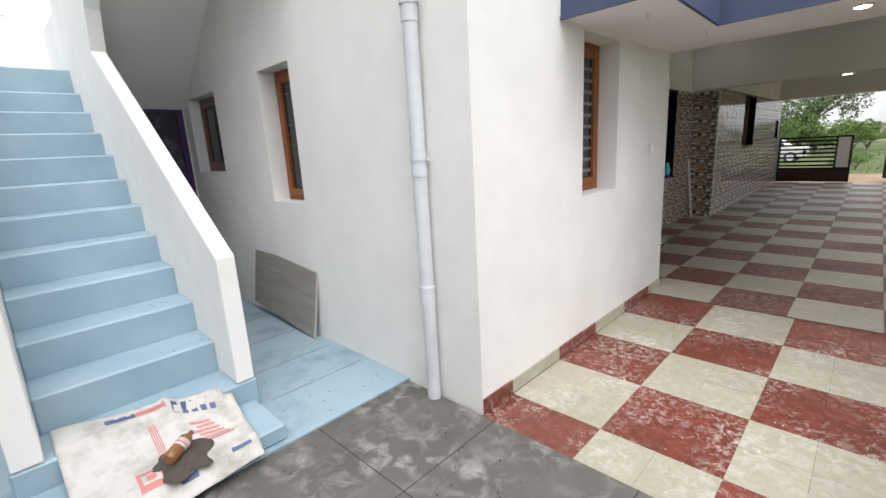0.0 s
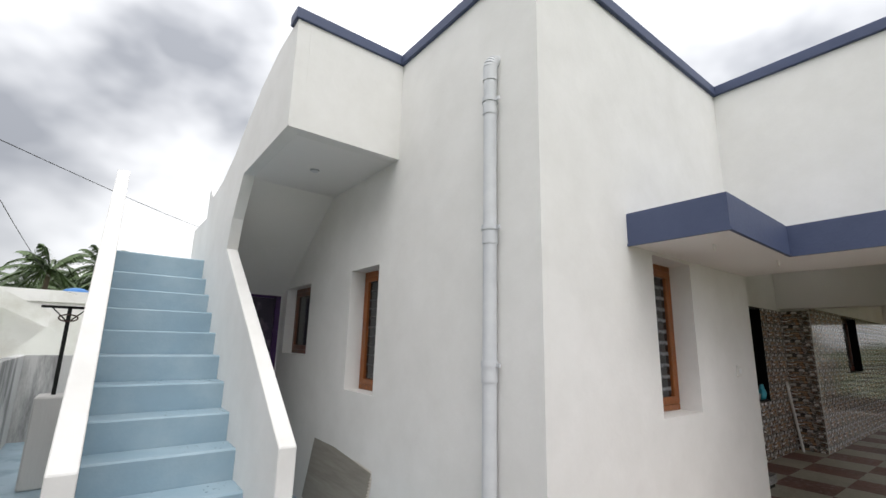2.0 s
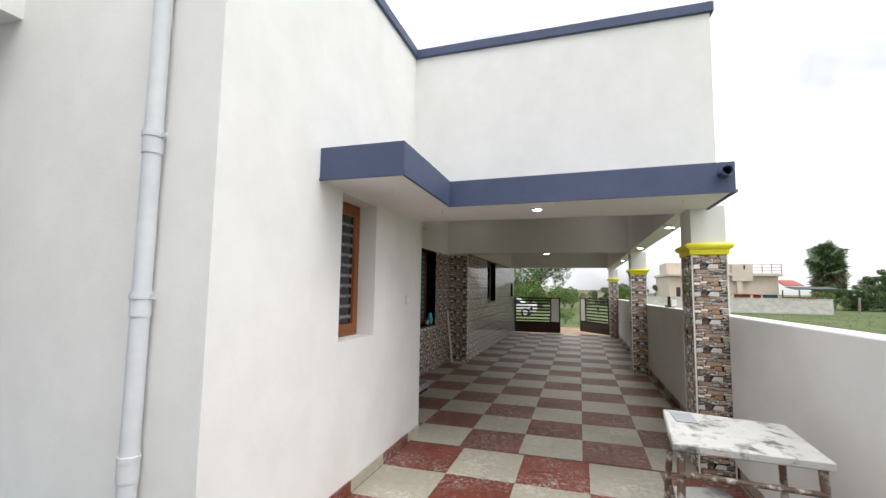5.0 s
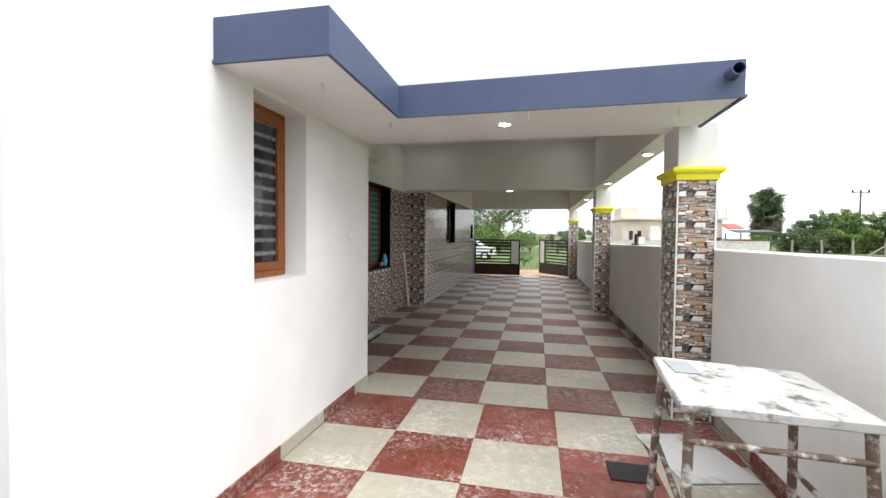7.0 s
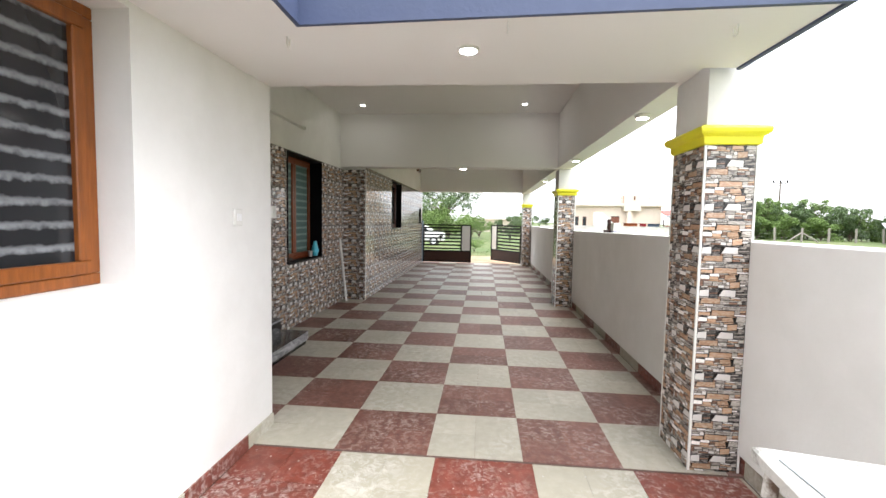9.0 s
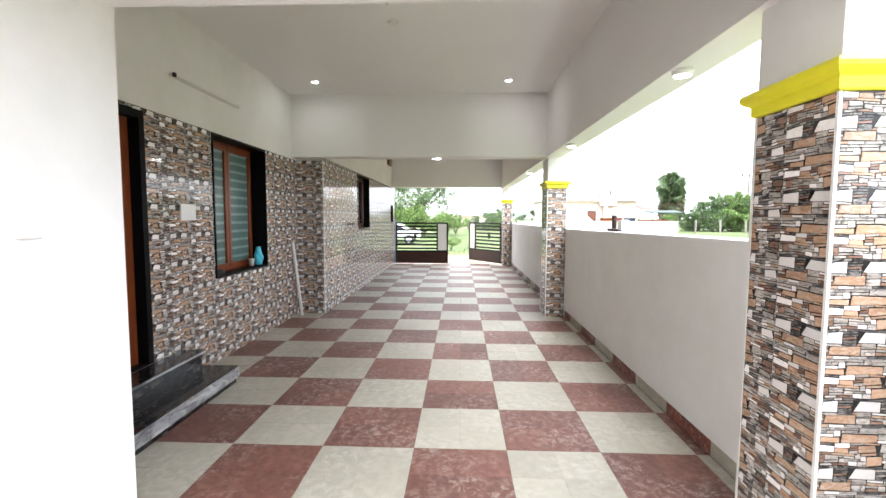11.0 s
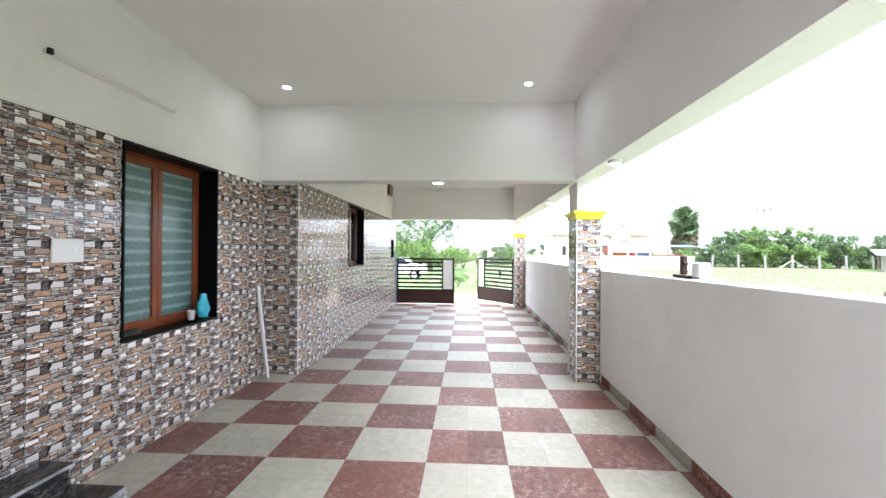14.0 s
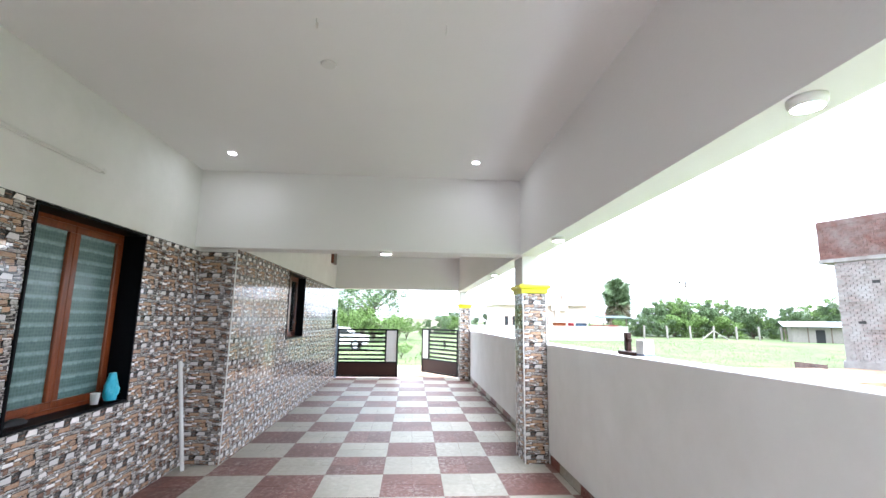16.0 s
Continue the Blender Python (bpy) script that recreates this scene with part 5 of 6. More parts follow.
# ---- vegetation ----
def leaf_cloud(name, clumps, count, size, seed, material, parent, flat=0.75):
    """Many small leaves round the clump centres (x, y, z, radius)."""
    rg = np.random.default_rng(seed)
    per = max(1, count // len(clumps))
    verts, faces = [], []
    for cx, cy, cz, r in clumps:
        d = rg.normal(size=(per, 3))
        d /= np.linalg.norm(d, axis=1)[:, None]
        p = np.array((cx, cy, cz)) + d * (r * rg.uniform(0.35, 1.0, size=(per, 1)) ** 0.6) * np.array((1, 1, flat))
        a = rg.normal(size=(per, 3))
        a /= np.linalg.norm(a, axis=1)[:, None]
        b = np.cross(a, rg.normal(size=(per, 3)))
        b /= np.linalg.norm(b, axis=1)[:, None] + 1e-9
        s = size * rg.uniform(0.6, 1.4, size=(per, 1))
        for k in range(per):
            n = len(verts)
            u, w = a[k] * s[k], b[k] * s[k] * 0.55
            verts += [tuple(p[k] - u), tuple(p[k] + w), tuple(p[k] + u), tuple(p[k] - w)]
            faces.append((n, n + 1, n + 2, n + 3))
    me = bpy.data.meshes.new(name)
    me.from_pydata(verts, [], faces)
    me.materials.append(material)
    ob = new(name, me)
    ob.parent = parent
    return ob


def tree(h, spread, seed, material, label, leaves=2600, leaf=0.16, loc=(0, 0, 0), low=0.3):
    rg = random.Random(seed)
    t = thing("tree", label, "tree", group="trees beyond the wall", loc=loc)
    bm = B()
    fork = h * low
    tube(bm, (0, 0, -0.1), (rg.uniform(-0.1, 0.1), rg.uniform(-0.1, 0.1), fork), 0.045 * h * 0.6, 0.03 * h * 0.6, n=8)
    clumps = []
    for k in range(9):
        a = 2 * math.pi * k / 9 + rg.uniform(-0.3, 0.3)
        out, up = spread * rg.uniform(0.25, 0.9), fork + (h - fork) * rg.uniform(0.25, 0.95)
        mid = Vector((out * 0.5 * math.cos(a), out * 0.5 * math.sin(a), fork + (up - fork) * 0.6))
        tip = Vector((out * math.cos(a), out * math.sin(a), up))
        tube(bm, (0, 0, fork * 0.95), mid, 0.014 * h, 0.009 * h, n=6)
        tube(bm, mid, tip, 0.009 * h, 0.002 * h, n=5)
        for q in range(4):
            j = Vector((rg.uniform(-1, 1), rg.uniform(-1, 1), rg.uniform(-1.0, 0.8))) * spread * 0.38
            c = tip + j
            clumps.append((c.x, c.y, min(c.z, h * 1.02), spread * rg.uniform(0.14, 0.30)))
            if q < 2:
                tube(bm, mid, c, 0.005 * h, 0.0015 * h, n=4)
    part("trunk", bm, M_BARK, t)
    leaf_cloud("crown", clumps, leaves, leaf, seed, material, t)
    return t


def coconut_palm(h, seed, loc, label="coconut palm with arching green fronds"):
    rg = random.Random(seed)
    t = thing("palm_tree", label, "tree", group="coconut palms", loc=loc)
    bm = B()
    for k in range(6):
        tube(bm, (0.25 * math.sin(k * 0.2), 0, h * k / 6), (0.25 * math.sin((k + 1) * 0.2), 0, h * (k + 1) / 6), 0.22 - 0.015 * k, 0.205 - 0.015 * k, n=8)
    part("trunk", bm, M_BARK, t)
    verts, faces = [], []
    top = Vector((0.25 * math.sin(1.2), 0, h))
    for f in range(26):
        a, rise, L = 2 * math.pi * f / 26 + rg.uniform(-0.15, 0.15), rg.uniform(-0.7, 1.3), rg.uniform(3.6, 5.0)
        out = Vector((math.cos(a), math.sin(a), 0))
        side = Vector((-math.sin(a), math.cos(a), 0))
        prev = top
        for k in range(14):
            s = (k + 1) / 14
            p = top + out * (L * s * math.cos(rise) * (1 - 0.15 * s)) + Vector((0, 0, L * (s * math.sin(rise) - 0.62 * s * s)))
            n = len(verts)
            wd = 0.05
            verts += [tuple(prev - side * wd), tuple(prev + side * wd), tuple(p + side * wd), tuple(p - side * wd)]
            faces.append((n, n + 1, n + 2, n + 3))
            ln = 0.75 * math.sin(math.pi * min(1.0, 0.15 + s * 0.85))
            for sg in (-1, 1):
                for q in range(2):
                    b0 = prev.lerp(p, q * 0.5)
                    tip = b0 + side * sg * ln * 0.8 + out * ln * 0.35 + Vector((0, 0, -ln * rg.uniform(0.35, 0.7)))
                    n = len(verts)
                    verts += [tuple(b0 - out * 0.05), tuple(b0 + out * 0.14), tuple(tip)]
                    faces.append((n, n + 1, n + 2))
            prev = p
    me = bpy.data.meshes.new("crown")
    me.from_pydata(verts, [], faces)
    me.materials.append(M_PALMLEAF)
    ob = new("crown", me)
    ob.parent = t
    return t


def fan_palm(h, loc):
    rg = random.Random(2)
    t = thing("palm_tree", "tall fan palm with a dense round crown and hanging dry leaves", "tree", loc=loc)
    part("trunk", tube(B(), (0, 0, -0.2), (0, 0, h * 0.75), 0.32, 0.24, n=10), M_BARK, t)
    for nm, mt, lo, hi, cnt in (("crown", M_PALMLEAF, -1.1, 1.5, 190), ("dry_leaves", M_DRYLEAF, -1.4, -0.2, 130)):
        verts, faces = [], []
        for k in range(cnt):
            a, e = rg.uniform(0, 2 * math.pi), rg.uniform(lo, hi)
            d = Vector((math.cos(a) * math.cos(e), math.sin(a) * math.cos(e), math.sin(e)))
            base = Vector((0, 0, h * rg.uniform(0.42, 0.74) if nm == "crown" else h * rg.uniform(0.26, 0.50)))
            c = base + d * h * (rg.uniform(0.06, 0.16) if nm == "crown" else 0.10)
            s = d.cross(Vector((0, 0, 1))).normalized()
            s = Matrix.Rotation(rg.uniform(0, math.pi), 3, d) @ s
            w = s.cross(d).normalized()
            n = len(verts)
            verts += [tuple(base), tuple(base + s * 0.02), tuple(c)]
            faces.append((n, n + 1, n + 2))
            for q in range(13):
                b = -1.7 + 3.4 * q / 12
                R = h * 0.12 * rg.uniform(0.75, 1.15)
                tip = c + (d * math.cos(b) + s * math.sin(b)) * R + w * rg.uniform(-0.1, 0.1) * R - Vector((0, 0, 0.12 * R))
                v0, v1 = (d * math.cos(b - 0.11) + s * math.sin(b - 0.11)) * R * 0.6, (d * math.cos(b + 0.11) + s * math.sin(b + 0.11)) * R * 0.6
                n = len(verts)
                verts += [tuple(c), tuple(c + v0), tuple(tip), tuple(c + v1)]
                faces.append((n, n + 1, n + 2, n + 3))
        me = bpy.data.meshes.new(nm)
        me.from_pydata(verts, [], faces)
        me.materials.append(mt)
        ob = new(nm, me)
        ob.parent = t
    return t


GZ = -0.32
fan_palm(10.4, (75.0, -33.4, GZ)).scale = (1.06, 1.06, 1.0)
for x, y, h, sd in ((-3.6, 40, 6.2, 1), (-1.0, 47, 7.6, 2), (-9.5, 52, 5.3, 3), (-12.5, 50, 4.9, 4), (-5.4, 46, 5.4, 5), (0.8, 44, 6.4, 6), (-2.2, 50, 6.2, 7)):
    coconut_palm(h, sd, (x, y, GZ))
T = [tree(4.4, 2.6, 31, M_LEAF, "leafy dark green tree at the field edge", leaves=9000, leaf=0.095, loc=(66, -40, GZ), low=0.1),
     tree(3.7, 2.9, 32, M_LEAF, "broad dark green tree at the field edge", leaves=9000, leaf=0.095, loc=(62, -46, GZ), low=0.06),
     tree(2.9, 2.4, 33, M_LEAF_LIGHT, "bushy light green tree at the field edge", leaves=8000, leaf=0.09, loc=(64, -36, GZ), low=0.04),
     tree(5.2, 2.0, 34, M_LEAF_LIGHT, "slender open tree above the field hedge", leaves=3600, leaf=0.09, loc=(66, -37.5, GZ), low=0.4)]
rs = random.Random(77)
for k in range(58):
    s = k / 57
    x, y = 68 - 13 * s + rs.uniform(-3.0, 3.0), -31 - 48 * s + rs.uniform(-2.0, 2.0)
    o = copy_thing(T[(0, 1, 2, 0, 2, 1, 3)[k % 7]], pose(x, y, GZ, 0, 0, rs.uniform(0, 360)))
    o.scale = [rs.uniform(0.62, 1.12) * (0.62 if k < 5 else 1.0)] * 3
for x, y, k, s in ((62, -16, 0, 0.75), (64, -10, 1, 0.7), (58, -25, 2, 0.7), (70, -6, 0, 0.65), (62, -3.4, 1, 0.6), (66, -5.4, 2, 0.8), (43, -52, 1, 1.1), (-7.5, 48, 1, 1.35), (-11, 47, 0, 1.3), (-15, 45, 2, 1.5), (1.0, 50, 1, 1.6), (-3.0, 52, 0, 1.4)):
    o = copy_thing(T[k], pose(x, y, GZ, 0, 0, 40 * k + x))
    o.scale = [s] * 3
dense = tree(5.6, 3.0, 61, M_PALMLEAF, "dense dark green tree behind the neighbouring roofs", leaves=9000, leaf=0.12, loc=(-5.0, 53, GZ), low=0.2)
for x, y, s in ((0.4, 55, 1.1), (-9.5, 56, 1.0), (-14.5, 54, 0.9)):
    copy_thing(dense, pose(x, y, GZ, 0, 0, x * 50)).scale = [s] * 3
# a small fan palm standing behind the hedge
o = fan_palm(5.6, (72, -42.3, GZ))
o.scale = (0.75, 0.75, 1.0)
# beyond the gate
tree(5.6, 4.0, 51, M_LEAF, "wide spreading open-crowned tree beyond the gate", leaves=11000, leaf=0.085, loc=(50, 4.2, GZ), low=0.47)
G = [tree(2.3, 2.2, 52, M_LEAF_LIGHT, "light green shrub beyond the gate", leaves=5200, leaf=0.065, loc=(45, 6.2, GZ), low=0.08),
     tree(2.7, 2.0, 53, M_LEAF_LIGHT, "tall light green shrub beyond the gate", leaves=5200, leaf=0.065, loc=(46, 9.5, GZ), low=0.1)]
for x, y, k, s in ((46, 3.6, 1, 1.0), (45, 2.0, 0, 0.9), (49, 0.6, 0, 0.7), (44, 8.2, 0, 1.1), (48, 12, 1, 1.2), (43, 12.5, 1, 1.1), (40, 15, 0, 1.2), (52, 1.5, 0, 0.6), (56, -1, 1, 0.5), (49, 5.0, 1, 1.3), (51, 8.0, 0, 1.5), (27, 0.6, 0, 0.28), (26, -0.6, 1, 0.2), (26.6, 1.2, 1, 0.22)):
    o = copy_thing(G[k], pose(x, y, GZ, 0, 0, x * 33))
    o.scale = [s] * 3

rg = np.random.default_rng(9)
verts, faces = [], []
for k in range(14000):
    if k < 10500:
        x, y = rg.uniform(6, 52), rg.uniform(-34, -7)
    else:
        x, y = rg.uniform(21.6, 48), rg.uniform(-6, 10)
    hgt = rg.uniform(0.02, 0.07) if rg.random() < 0.97 else rg.uniform(0.08, 0.16)
    for q in range(3):
        a = rg.uniform(0, 6.28)
        n = len(verts)
        dx, dy = math.cos(a) * 0.03, math.sin(a) * 0.03
        verts += [(x - dx * 0.4, y - dy * 0.4, GZ), (x + dx * 0.4, y + dy * 0.4, GZ), (x + dy, y - dx, GZ + hgt)]
        faces.append((n, n + 1, n + 2))
me = bpy.data.meshes.new("grass_tufts")
me.from_pydata(verts, [], faces)
me.materials.append(M_BLADE)
tagged(new("grass_tufts", me), "loose tufts of green field grass", "grass", kind="stuff")
obj("ground_soil", boxed(13.5, -22, -0.33, 21, -12, -0.312), M_SOIL, "bare reddish soil patch in the field", "ground", kind="structure")

# ---- far buildings ----
def far_house(name, label, loc, turn, parts_fn):
    h = thing(name, label, "house", loc=loc)
    parts_fn(h)
    h.rotation_euler = (0, 0, radians(turn))
    return h


def cream_house(h):
    """Built with its garden front on x = 0, looking to -x; y runs along the front."""
    part("wall", wall_with_holes("x", 0.0, 0.25, -5.2, 5.2, 0.0, 3.75, [(-0.6, 0.4, 0.0, 2.6), (1.5, 2.4, 1.1, 2.4)]), M_HOUSE, h)
    part("side_wall", boxed(0.25, -5.2, 0, 9.0, -4.95, 3.75), M_HOUSE, h)
    part("rear_wall", boxed(0.25, 4.95, 0, 9.0, 5.2, 3.75), M_HOUSE, h)
    # solid near-black block in place of unlit rooms
    part("room", boxed(0.7, -4.9, 0, 8.8, 4.9, 3.70), M_DARK, h, "near-black block painting the shade behind the openings")
    part("roof_slab", boxed(-0.55, -5.5, 3.75, 9.2, 5.4, 4.05, soft=0.02), M_HOUSE, h)
    part("corner_box", boxed(-0.6, -2.75, 3.2, 1.2, -0.85, 5.05, soft=0.02), M_HOUSE, h)
    part("box_slot", boxed(-0.63, -2.05, 4.45, -0.58, -1.9, 4.9), M_WOOD_DARK, h)
    part("porch_pillar", boxed(-0.55, -1.75, 0, -0.15, -1.3, 3.2), M_HOUSE, h)
    part("upper_room", boxed(1.5, 3.3, 4.05, 6.0, 5.2, 5.3), M_HOUSE, h)
    for y0, y1 in ((-5.4, -2.8), (-0.8, 3.2)):
        for z in (4.35, 4.65, 4.95):
            part("rail", boxed(-0.42, y0, z, -0.37, y1, z + 0.045), M_RAIL, h, "rust-red terrace rail")
        n = int((y1 - y0) / 0.85)
        for k in range(n + 1):
            y = y0 + (y1 - y0) * k / n
            part("rail_post", boxed(-0.43, y - 0.025, 4.05, -0.36, y + 0.025, 5.02), M_RAIL, h)
    part("outside_stair", prism(B(), [(-1.3, 0.0), (2.6, 0.0), (2.6, 3.0), (1.8, 3.0)], "x", -1.6, -0.7), M_WHITEHOUSE, h, "whitewashed outside stair flank")
    part("door", boxed(0.02, -0.55, 0.0, 0.08, 0.35, 2.5), M_WOOD_DARK, h, "dark wooden door")
    win = part("window", boxed(0.04, 1.5, 1.1, 0.12, 2.4, 2.4), M_WOOD_DARK, h)
    part("pane", boxed(0.02, 1.58, 1.18, 0.05, 2.32, 2.32), M_GLASS, win)
    for y in (3.4, 4.3):
        win = part("window", boxed(-0.03, y - 0.22, 1.2, 0.02, y + 0.22, 2.5), M_WOOD_DARK, h)
        part("pane", boxed(-0.05, y - 0.16, 1.26, -0.02, y + 0.16, 2.44), M_GLASS, win)


M_RAIL = mat("rust_red_rail", (0.36, 0.16, 0.11), 0.6, vary=0.2, bump=0.0)
far_house("house", "cream painted flat-roofed house with a railed terrace across the field", (55.0, -15.0, GZ), 0, cream_house)
line = thing("washing_line", "clothes hung on a line before the cream house", "laundry", loc=(53.6, -17.4, GZ))
part("cord", tube(B(), (0, -2.4, 1.75), (0, 2.0, 1.85), 0.012, n=5), M_BLACK, line)
for y, w, z0, colour, what in ((1.0, 1.5, 0.95, (0.42, 0.13, 0.05), "orange hung cloth"), (-0.35, 0.7, 1.35, (0.40, 0.04, 0.05), "red hung cloth"), (-1.5, 1.3, 1.30, (0.10, 0.14, 0.22), "slate blue hung cloth")):
    bm = B()
    cols = [[bm.verts.new((0.05 * math.sin(k * 1.9) * q, y - w / 2 + w * k / 12, 1.80 - (1.80 - z0) * q * (1 + 0.06 * math.sin(k)))) for q in (0, 0.5, 1)] for k in range(13)]
    for c0, c1 in zip(cols, cols[1:]):
        for q in range(2):
            bm.faces.new((c0[q], c1[q], c1[q + 1], c0[q + 1])).smooth = True
    bmesh.ops.solidify(bm, geom=list(bm.faces), thickness=0.01)
    part("cloth", bm, mat("hung_cloth", colour, 0.85, vary=0.2, bump=0.0), line, what)
shed = thing("shed", "open shed with red and grey sheet roof beside the house", "shed", loc=(54.6, -22.2, GZ))
part("roof", prism(B(), [(-0.6, 2.75), (1.6, 3.3), (1.6, 3.38), (-0.6, 2.83)], "y", 0.2, 1.9), M_REDTIN, shed, "red sheet roof")
part("awning", prism(B(), [(-2.6, 2.35), (-0.6, 2.6), (-0.6, 2.68), (-2.6, 2.43)], "y", -1.9, 1.8), M_AWNING, shed, "dark green sheet awning")
for x in (-2.4, 1.4):
    for y in (-1.3, 1.3):
        part("post", boxed(x - 0.05, y - 0.05, 0, x + 0.05, y + 0.05, 2.3), M_BARK, shed)
part("wall", boxed(-0.6, -1.2, 0, 1.4, 1.2, 1.6), M_REDTIN, shed)
fw = thing("field_wall", "low whitewashed block wall round the far house", "wall", loc=(51.0, -15.05, GZ))
part("wall", boxed(0, -8.0, 0, 0.25, 9.0, 1.42), M_FIELDWALL, fw)
part("coping", boxed(-0.04, -8.04, 1.42, 0.29, 9.04, 1.48), M_FIELDWALL, fw)
fw = thing("white_building", "long low white building beyond the gate road", "house", loc=(75, 4.5, GZ))
part("wall", boxed(0, -9, 0, 6, -2, 2.0), M_HOUSE, fw)
part("roof", boxed(-0.3, -9.3, 2.0, 6.3, -1.7, 2.15), M_HOUSE, fw)
for y in (-7, -4):
    part("window", boxed(-0.04, y - 0.4, 0.9, 0.02, y + 0.4, 1.6), M_GLASS, fw)

rs = random.Random(12)
post0 = thing("fence_post", "weathered concrete fence post in the field", "post", group="field fence posts", loc=(55.5, -24.35, GZ))
part("post", boxed(-0.085, -0.085, 0, 0.085, 0.085, 1.62, soft=0.02), M_POST, post0)
for k in (-1, *range(1, 16)):
    copy_thing(post0, pose(55.5, -24.35 - 2.87 * k, GZ, rs.uniform(-3, 3), rs.uniform(-3, 3), 0))
brace = thing("fence_brace", "slanting concrete brace posts at the fence corner", "post", loc=(55.5, -24.35 - 2.87 * 4, GZ))
part("strut", tube(B(), (-0.2, -1.7, 0), (0, 0, 1.1), 0.07, n=6), M_POST, brace)
part("strut", tube(B(), (-0.2, 1.7, 0), (0, 0, 1.1), 0.07, n=6), M_POST, brace)
wire = thing("fence_wire", "thin fence wires strung between the field posts", "wire")
bm = B()
for z in (0.5, 0.9, 1.3):
    tube(bm, (55.5, -24.35, GZ + z), (55.5, -24.35 - 2.87 * 15, GZ + z), 0.003, n=4)
part("wires", bm, M_TIN, wire)

hut = thing("hut", "low hut with grey sheet roof and pale walls", "hut", loc=(52.0, -45.5, GZ))
part("wall", boxed(-1.6, -2.4, 0, 1.6, 2.4, 1.75), M_POST, hut)
part("roof", prism(B(), [(-2.2, 1.70), (2.0, 2.25), (2.0, 2.34), (-2.2, 1.79)], "y", -3.2, 3.2), M_TIN, hut)
# no opening is cut: a near-black slab paints the doorway's shade
part("doorway_shade", boxed(-1.64, -0.5, 0, -1.58, 0.3, 1.4), M_DARK, hut)
for y in (-3.0, -1.0, 1.0, 3.0):
    part("post", boxed(-1.95, y - 0.05, 0, -1.85, y + 0.05, 1.62), M_BARK, hut)
hut.rotation_euler = (0, 0, radians(-35))


def brick_house():
    h = thing("brick_house", "unfinished brick house with patchy cement render", "house", loc=(21.75, -17.6, GZ))
    part("wall", boxed(-7.0, -5.0, 0, -0.02, -0.02, 4.7), M_RENDER, h, "patchy cement render over brick")
    part("upper_wall", boxed(-7.0, -5.0, 4.7, 0.45, 0.0, 6.35), M_BRICKWALL, h, "bare red brick parapet")
    part("slab_edge", boxed(-7.06, -5.06, 4.55, 0.5, 0.05, 4.7), M_RENDER, h)
    part("plinth", boxed(-7.1, -5.1, 0, 0.06, 0.06, 0.5), M_RENDER, h)
    # holes are near-black boxes on the wall, their shade put into the colour
    for x, z in ((-1.3, 3.6), (-0.7, 2.0)):
        part("putlog_hole_shade", boxed(x - 0.12, -0.03, z, x + 0.12, 0.016, z + 0.12), M_DARK, h)
    rg2 = random.Random(6)
    for lo, hi, material in ((0.5, 4.5, M_BRICKPALE), (4.7, 6.25, M_BRICKWALL)):
        verts, faces = [], []
        for r in range(int((hi - lo) / 0.10)):
            z = lo + r * 0.10
            for q in range(30):
                if z < 4.6 and rg2.random() < 0.14 + 0.25 * noise.noise(Vector((q * 0.22, r * 0.2, 1.7))):
                    continue
                x = -q * 0.235 - (0.117 if r % 2 else 0) - 0.02 + (0.46 if z > 4.6 else 0.0)
                n = len(verts)
                p = 0.010 + rg2.uniform(0, 0.008)
                a, b, c, d = x - 0.215, x, z, z + 0.082
                verts += [(a, p, c), (b, p, c), (b, p, d), (a, p, d), (a, -0.03, c), (b, -0.03, c), (b, -0.03, d), (a, -0.03, d)]
                faces += [(n, n + 1, n + 2, n + 3), (n, n + 4, n + 5, n + 1), (n + 1, n + 5, n + 6, n + 2), (n + 2, n + 6, n + 7, n + 3), (n + 3, n + 7, n + 4, n)]
        me = bpy.data.meshes.new("brickwork")
        me.from_pydata(verts, [], faces)
        me.materials.append(material)
        ob = new("brickwork", me)
        ob.parent = h
        ob["kind"] = "stuff"
    h.rotation_euler = (0, 0, radians(22))


brick_house()
pile = thing("brick_stack", "stack of loose red bricks beside the unfinished house", "bricks", loc=(21.2, -16.2, GZ))
for r in range(5):
    for q in range(6):
        part("brick", boxed(q * 0.24, -0.055 + 0.01 * (q % 2), r * 0.078, q * 0.24 + 0.22, 0.055, r * 0.078 + 0.072), M_BRICKWALL, pile)


def left_house(h):
    part("wall", boxed(-7, 0, 0, 5, 7, 2.7), M_WHITEHOUSE, h)
    part("parapet", boxed(-7.1, -0.1, 2.7, 5.1, 7.1, 3.2), M_WHITEHOUSE, h)
    part("stair_wall", prism(B(), [(-4.2, 3.3), (-2.8, 3.3), (-0.8, 2.2), (-0.8, 1.6), (-2.8, 2.65), (-4.2, 2.65)], "y", -0.9, -0.75), M_WHITEHOUSE, h)
    part("porch", prism(B(), [(-2.2, 0.0), (4.8, 0.0), (4.8, 2.2), (-0.4, 2.2)], "y", -1.2, -0.95), M_WHITEHOUSE, h)
    wn_ = part("window", boxed(-5.6, -0.05, 0.9, -4.7, 0.02, 2.0), M_WOOD_DARK, h)
    part("pane", boxed(-5.5, -0.07, 1.0, -4.8, -0.04, 1.9), M_REDTIN, wn_)
    part("sunshade", boxed(-5.9, -0.5, 2.05, -4.4, 0.0, 2.13), M_WHITEHOUSE, h)


far_house("house", "white flat-roofed neighbour house with an outside stair", (-1.0, 25.0, GZ + 0.55), 4, left_house)
tank = thing("water_tank", "blue plastic rooftop water tank", "tank", loc=(-1.2, 27.5, GZ + 2.75))
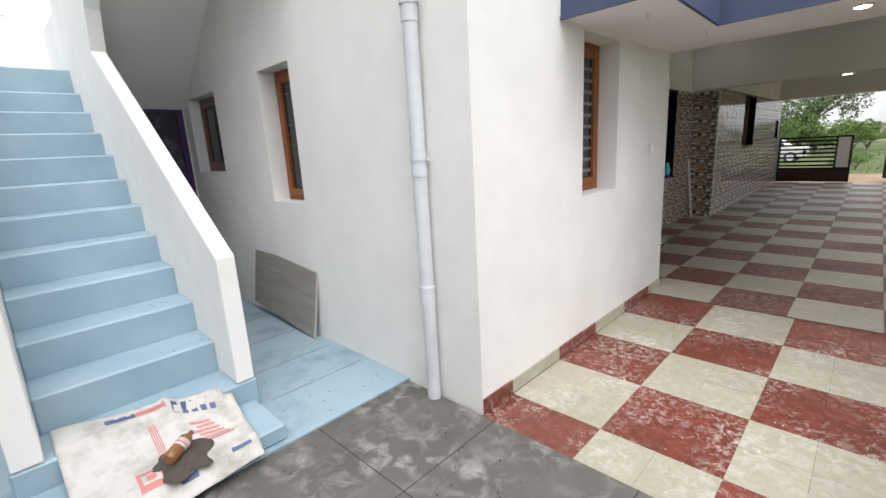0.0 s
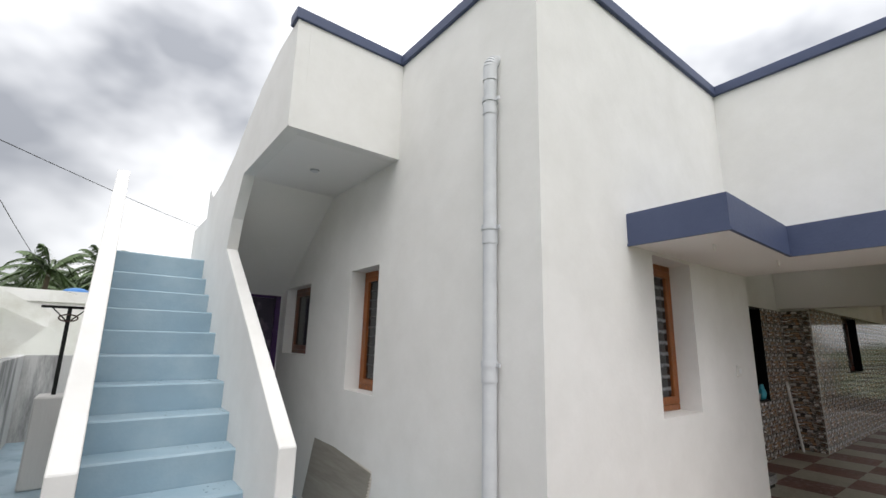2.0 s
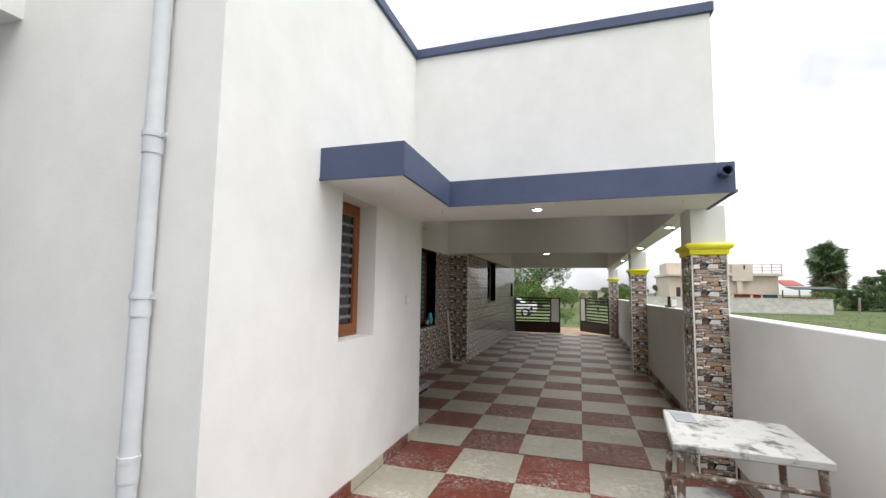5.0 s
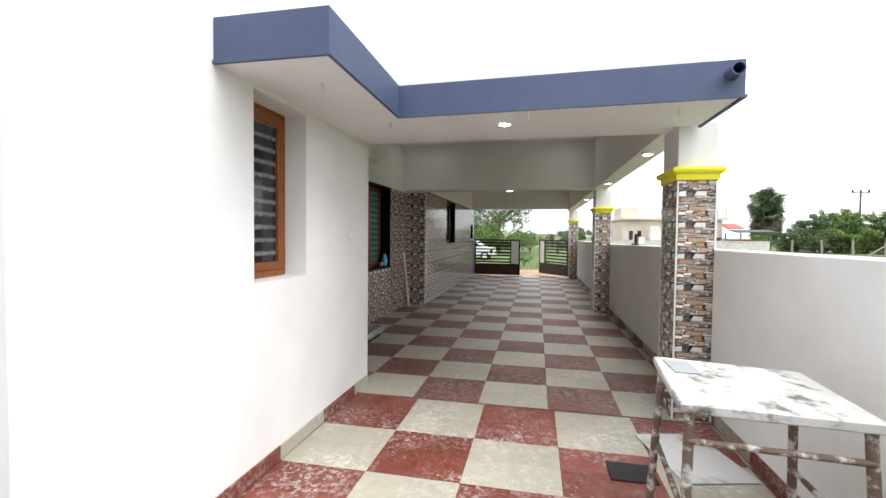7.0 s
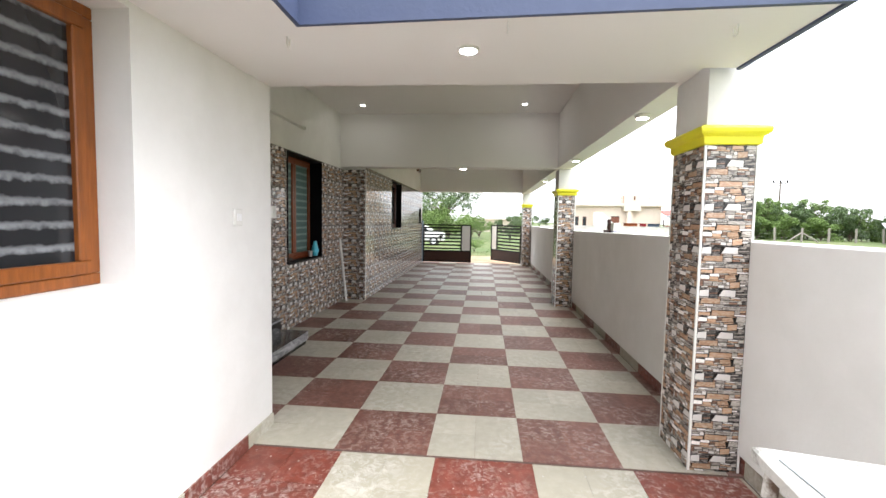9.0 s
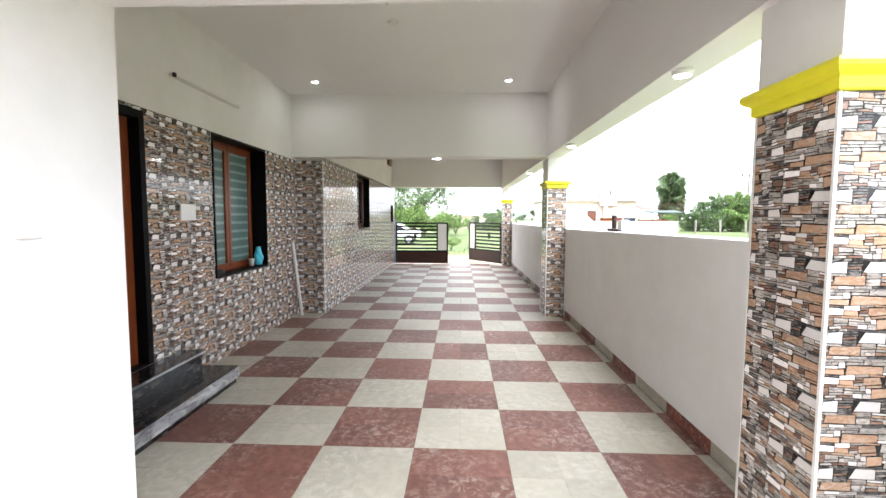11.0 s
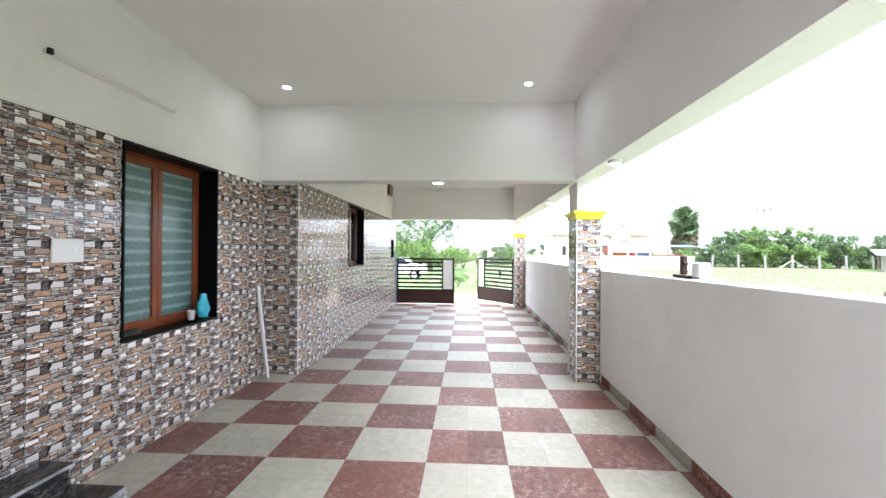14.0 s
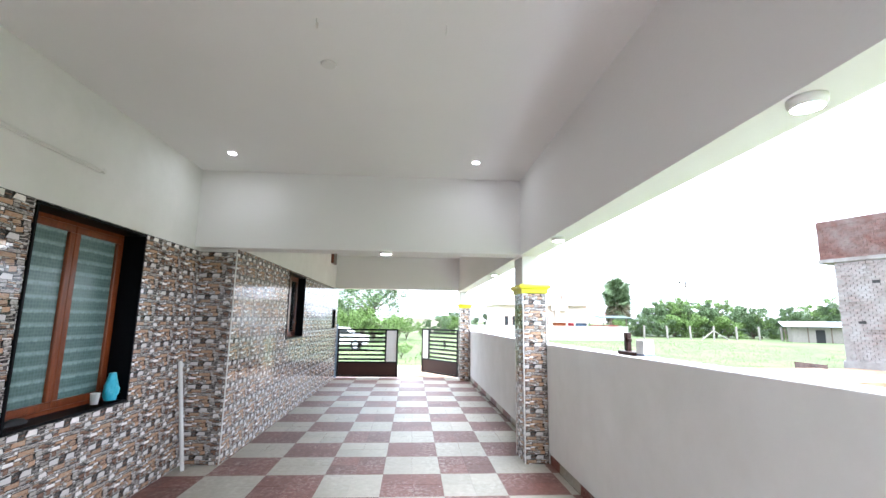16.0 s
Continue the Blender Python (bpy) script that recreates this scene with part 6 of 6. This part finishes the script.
part("stand", boxed(-0.5, -0.5, -0.1, 0.5, 0.5, 0.5), M_WHITEHOUSE, tank)
tank_body = part("tank", lathe(B(), ((0.55, 0.5), (0.6, 0.6), (0.6, 1.1), (0.5, 1.25), (0.2, 1.35)), (0, 0, 0), 20), M_TANK, tank)
nb = thing("neighbour_building", "old mould-stained building with concrete sunshade", "house", loc=(-1.74, 7.4, -0.3))
part("wall", boxed(-5.0, -6.0, 0, 0.0, 0.4, 4.25), M_DIRTY, nb)
part("roof_edge", boxed(-5.1, -6.1, 4.25, 0.08, 0.48, 4.42), M_DIRTY, nb)
# the whole sunshade is darker than the wall
part("sunshade", boxed(-0.0, -5.0, 2.62, 0.46, 0.5, 2.74), M_DARKCONC, nb, "dark concrete sunshade")
part("vent_pipe", tube(B(), (0.03, -1.3, 0.0), (0.03, -1.3, 5.3), 0.045, n=10), M_PIPE, nb)
part("vent_arm", tube(B(), (0.03, -1.3, 5.2), (-0.5, -1.3, 5.35), 0.045, n=10), M_PIPE, nb)
for k, (a, b) in enumerate((((-1.55, 7.4, 4.05), (8.0, 26.0, 7.2)), ((-1.55, 7.0, 3.7), (-1.0, 26.0, 3.4)))):
    c = thing("power_cable", "thin black power cable strung above the passage", "cable", group="overhead cables")
    bm = B()
    a, b = Vector(a), Vector(b)
    for q in range(12):
        p0, p1 = a.lerp(b, q / 12), a.lerp(b, (q + 1) / 12)
        p0.z -= 0.5 * math.sin(math.pi * q / 12)
        p1.z -= 0.5 * math.sin(math.pi * (q + 1) / 12)
        tube(bm, p0, p1, 0.006, n=5)
    part("wire", bm, M_BLACK, c)
up = thing("power_pole", "far power pole with cross arms", "pole", loc=(74.5, -45.0, GZ))
part("pole", tube(B(), (0, 0, 0), (0, 0, 8.6), 0.15, 0.10, n=8), M_BARK, up)
part("cross_arm", boxed(-0.05, -1.0, 8.30, 0.05, 1.0, 8.42), M_RUBBER, up)
part("cross_arm", boxed(-0.04, -0.6, 7.95, 0.04, 0.6, 8.01), M_RUBBER, up)
for y in (-1.0, 0.0, 1.0):
    part("insulator", tube(B(), (0, y, 8.42), (0, y, 8.80), 0.12, n=8), M_RUBBER, up)

car = thing("car", "white car parked outside the gate", "car", loc=(33.5, 4.9, GZ + 0.002))
body = B()
prism(body, [(-2.0, 0.35), (-2.0, 0.85), (-1.2, 0.95), (-0.7, 1.36), (0.9, 1.40), (1.6, 0.95), (2.05, 0.85), (2.05, 0.35)], "x", -0.82, 0.82)
soften(body, 0.05, 2)
cb = part("body", body, M_CAR, car)
part("window", prism(B(), [(-1.05, 0.98), (-0.62, 1.30), (0.85, 1.33), (1.35, 0.98)], "x", -0.835, 0.835), M_GLASS, car)
part("rear_window", prism(B(), [(-0.6, 1.0), (0.6, 1.0), (0.5, 1.32), (-0.5, 1.32)], "y", 1.22, 1.30), M_GLASS, car)
for x in (-0.78, 0.78):
    for y in (-1.3, 1.3):
        w = part("wheel", tube(B(), (x - 0.1, y, 0.31), (x + 0.1, y, 0.31), 0.31, n=20), M_RUBBER, car)
        part("rim", tube(B(), (x - 0.11, y, 0.31), (x + 0.11, y, 0.31), 0.19, n=16), M_PIPE, w)
    part("tail_light", boxed(x - 0.12, 2.0, 0.7, x + 0.12, 2.07, 0.85), M_RED, car)
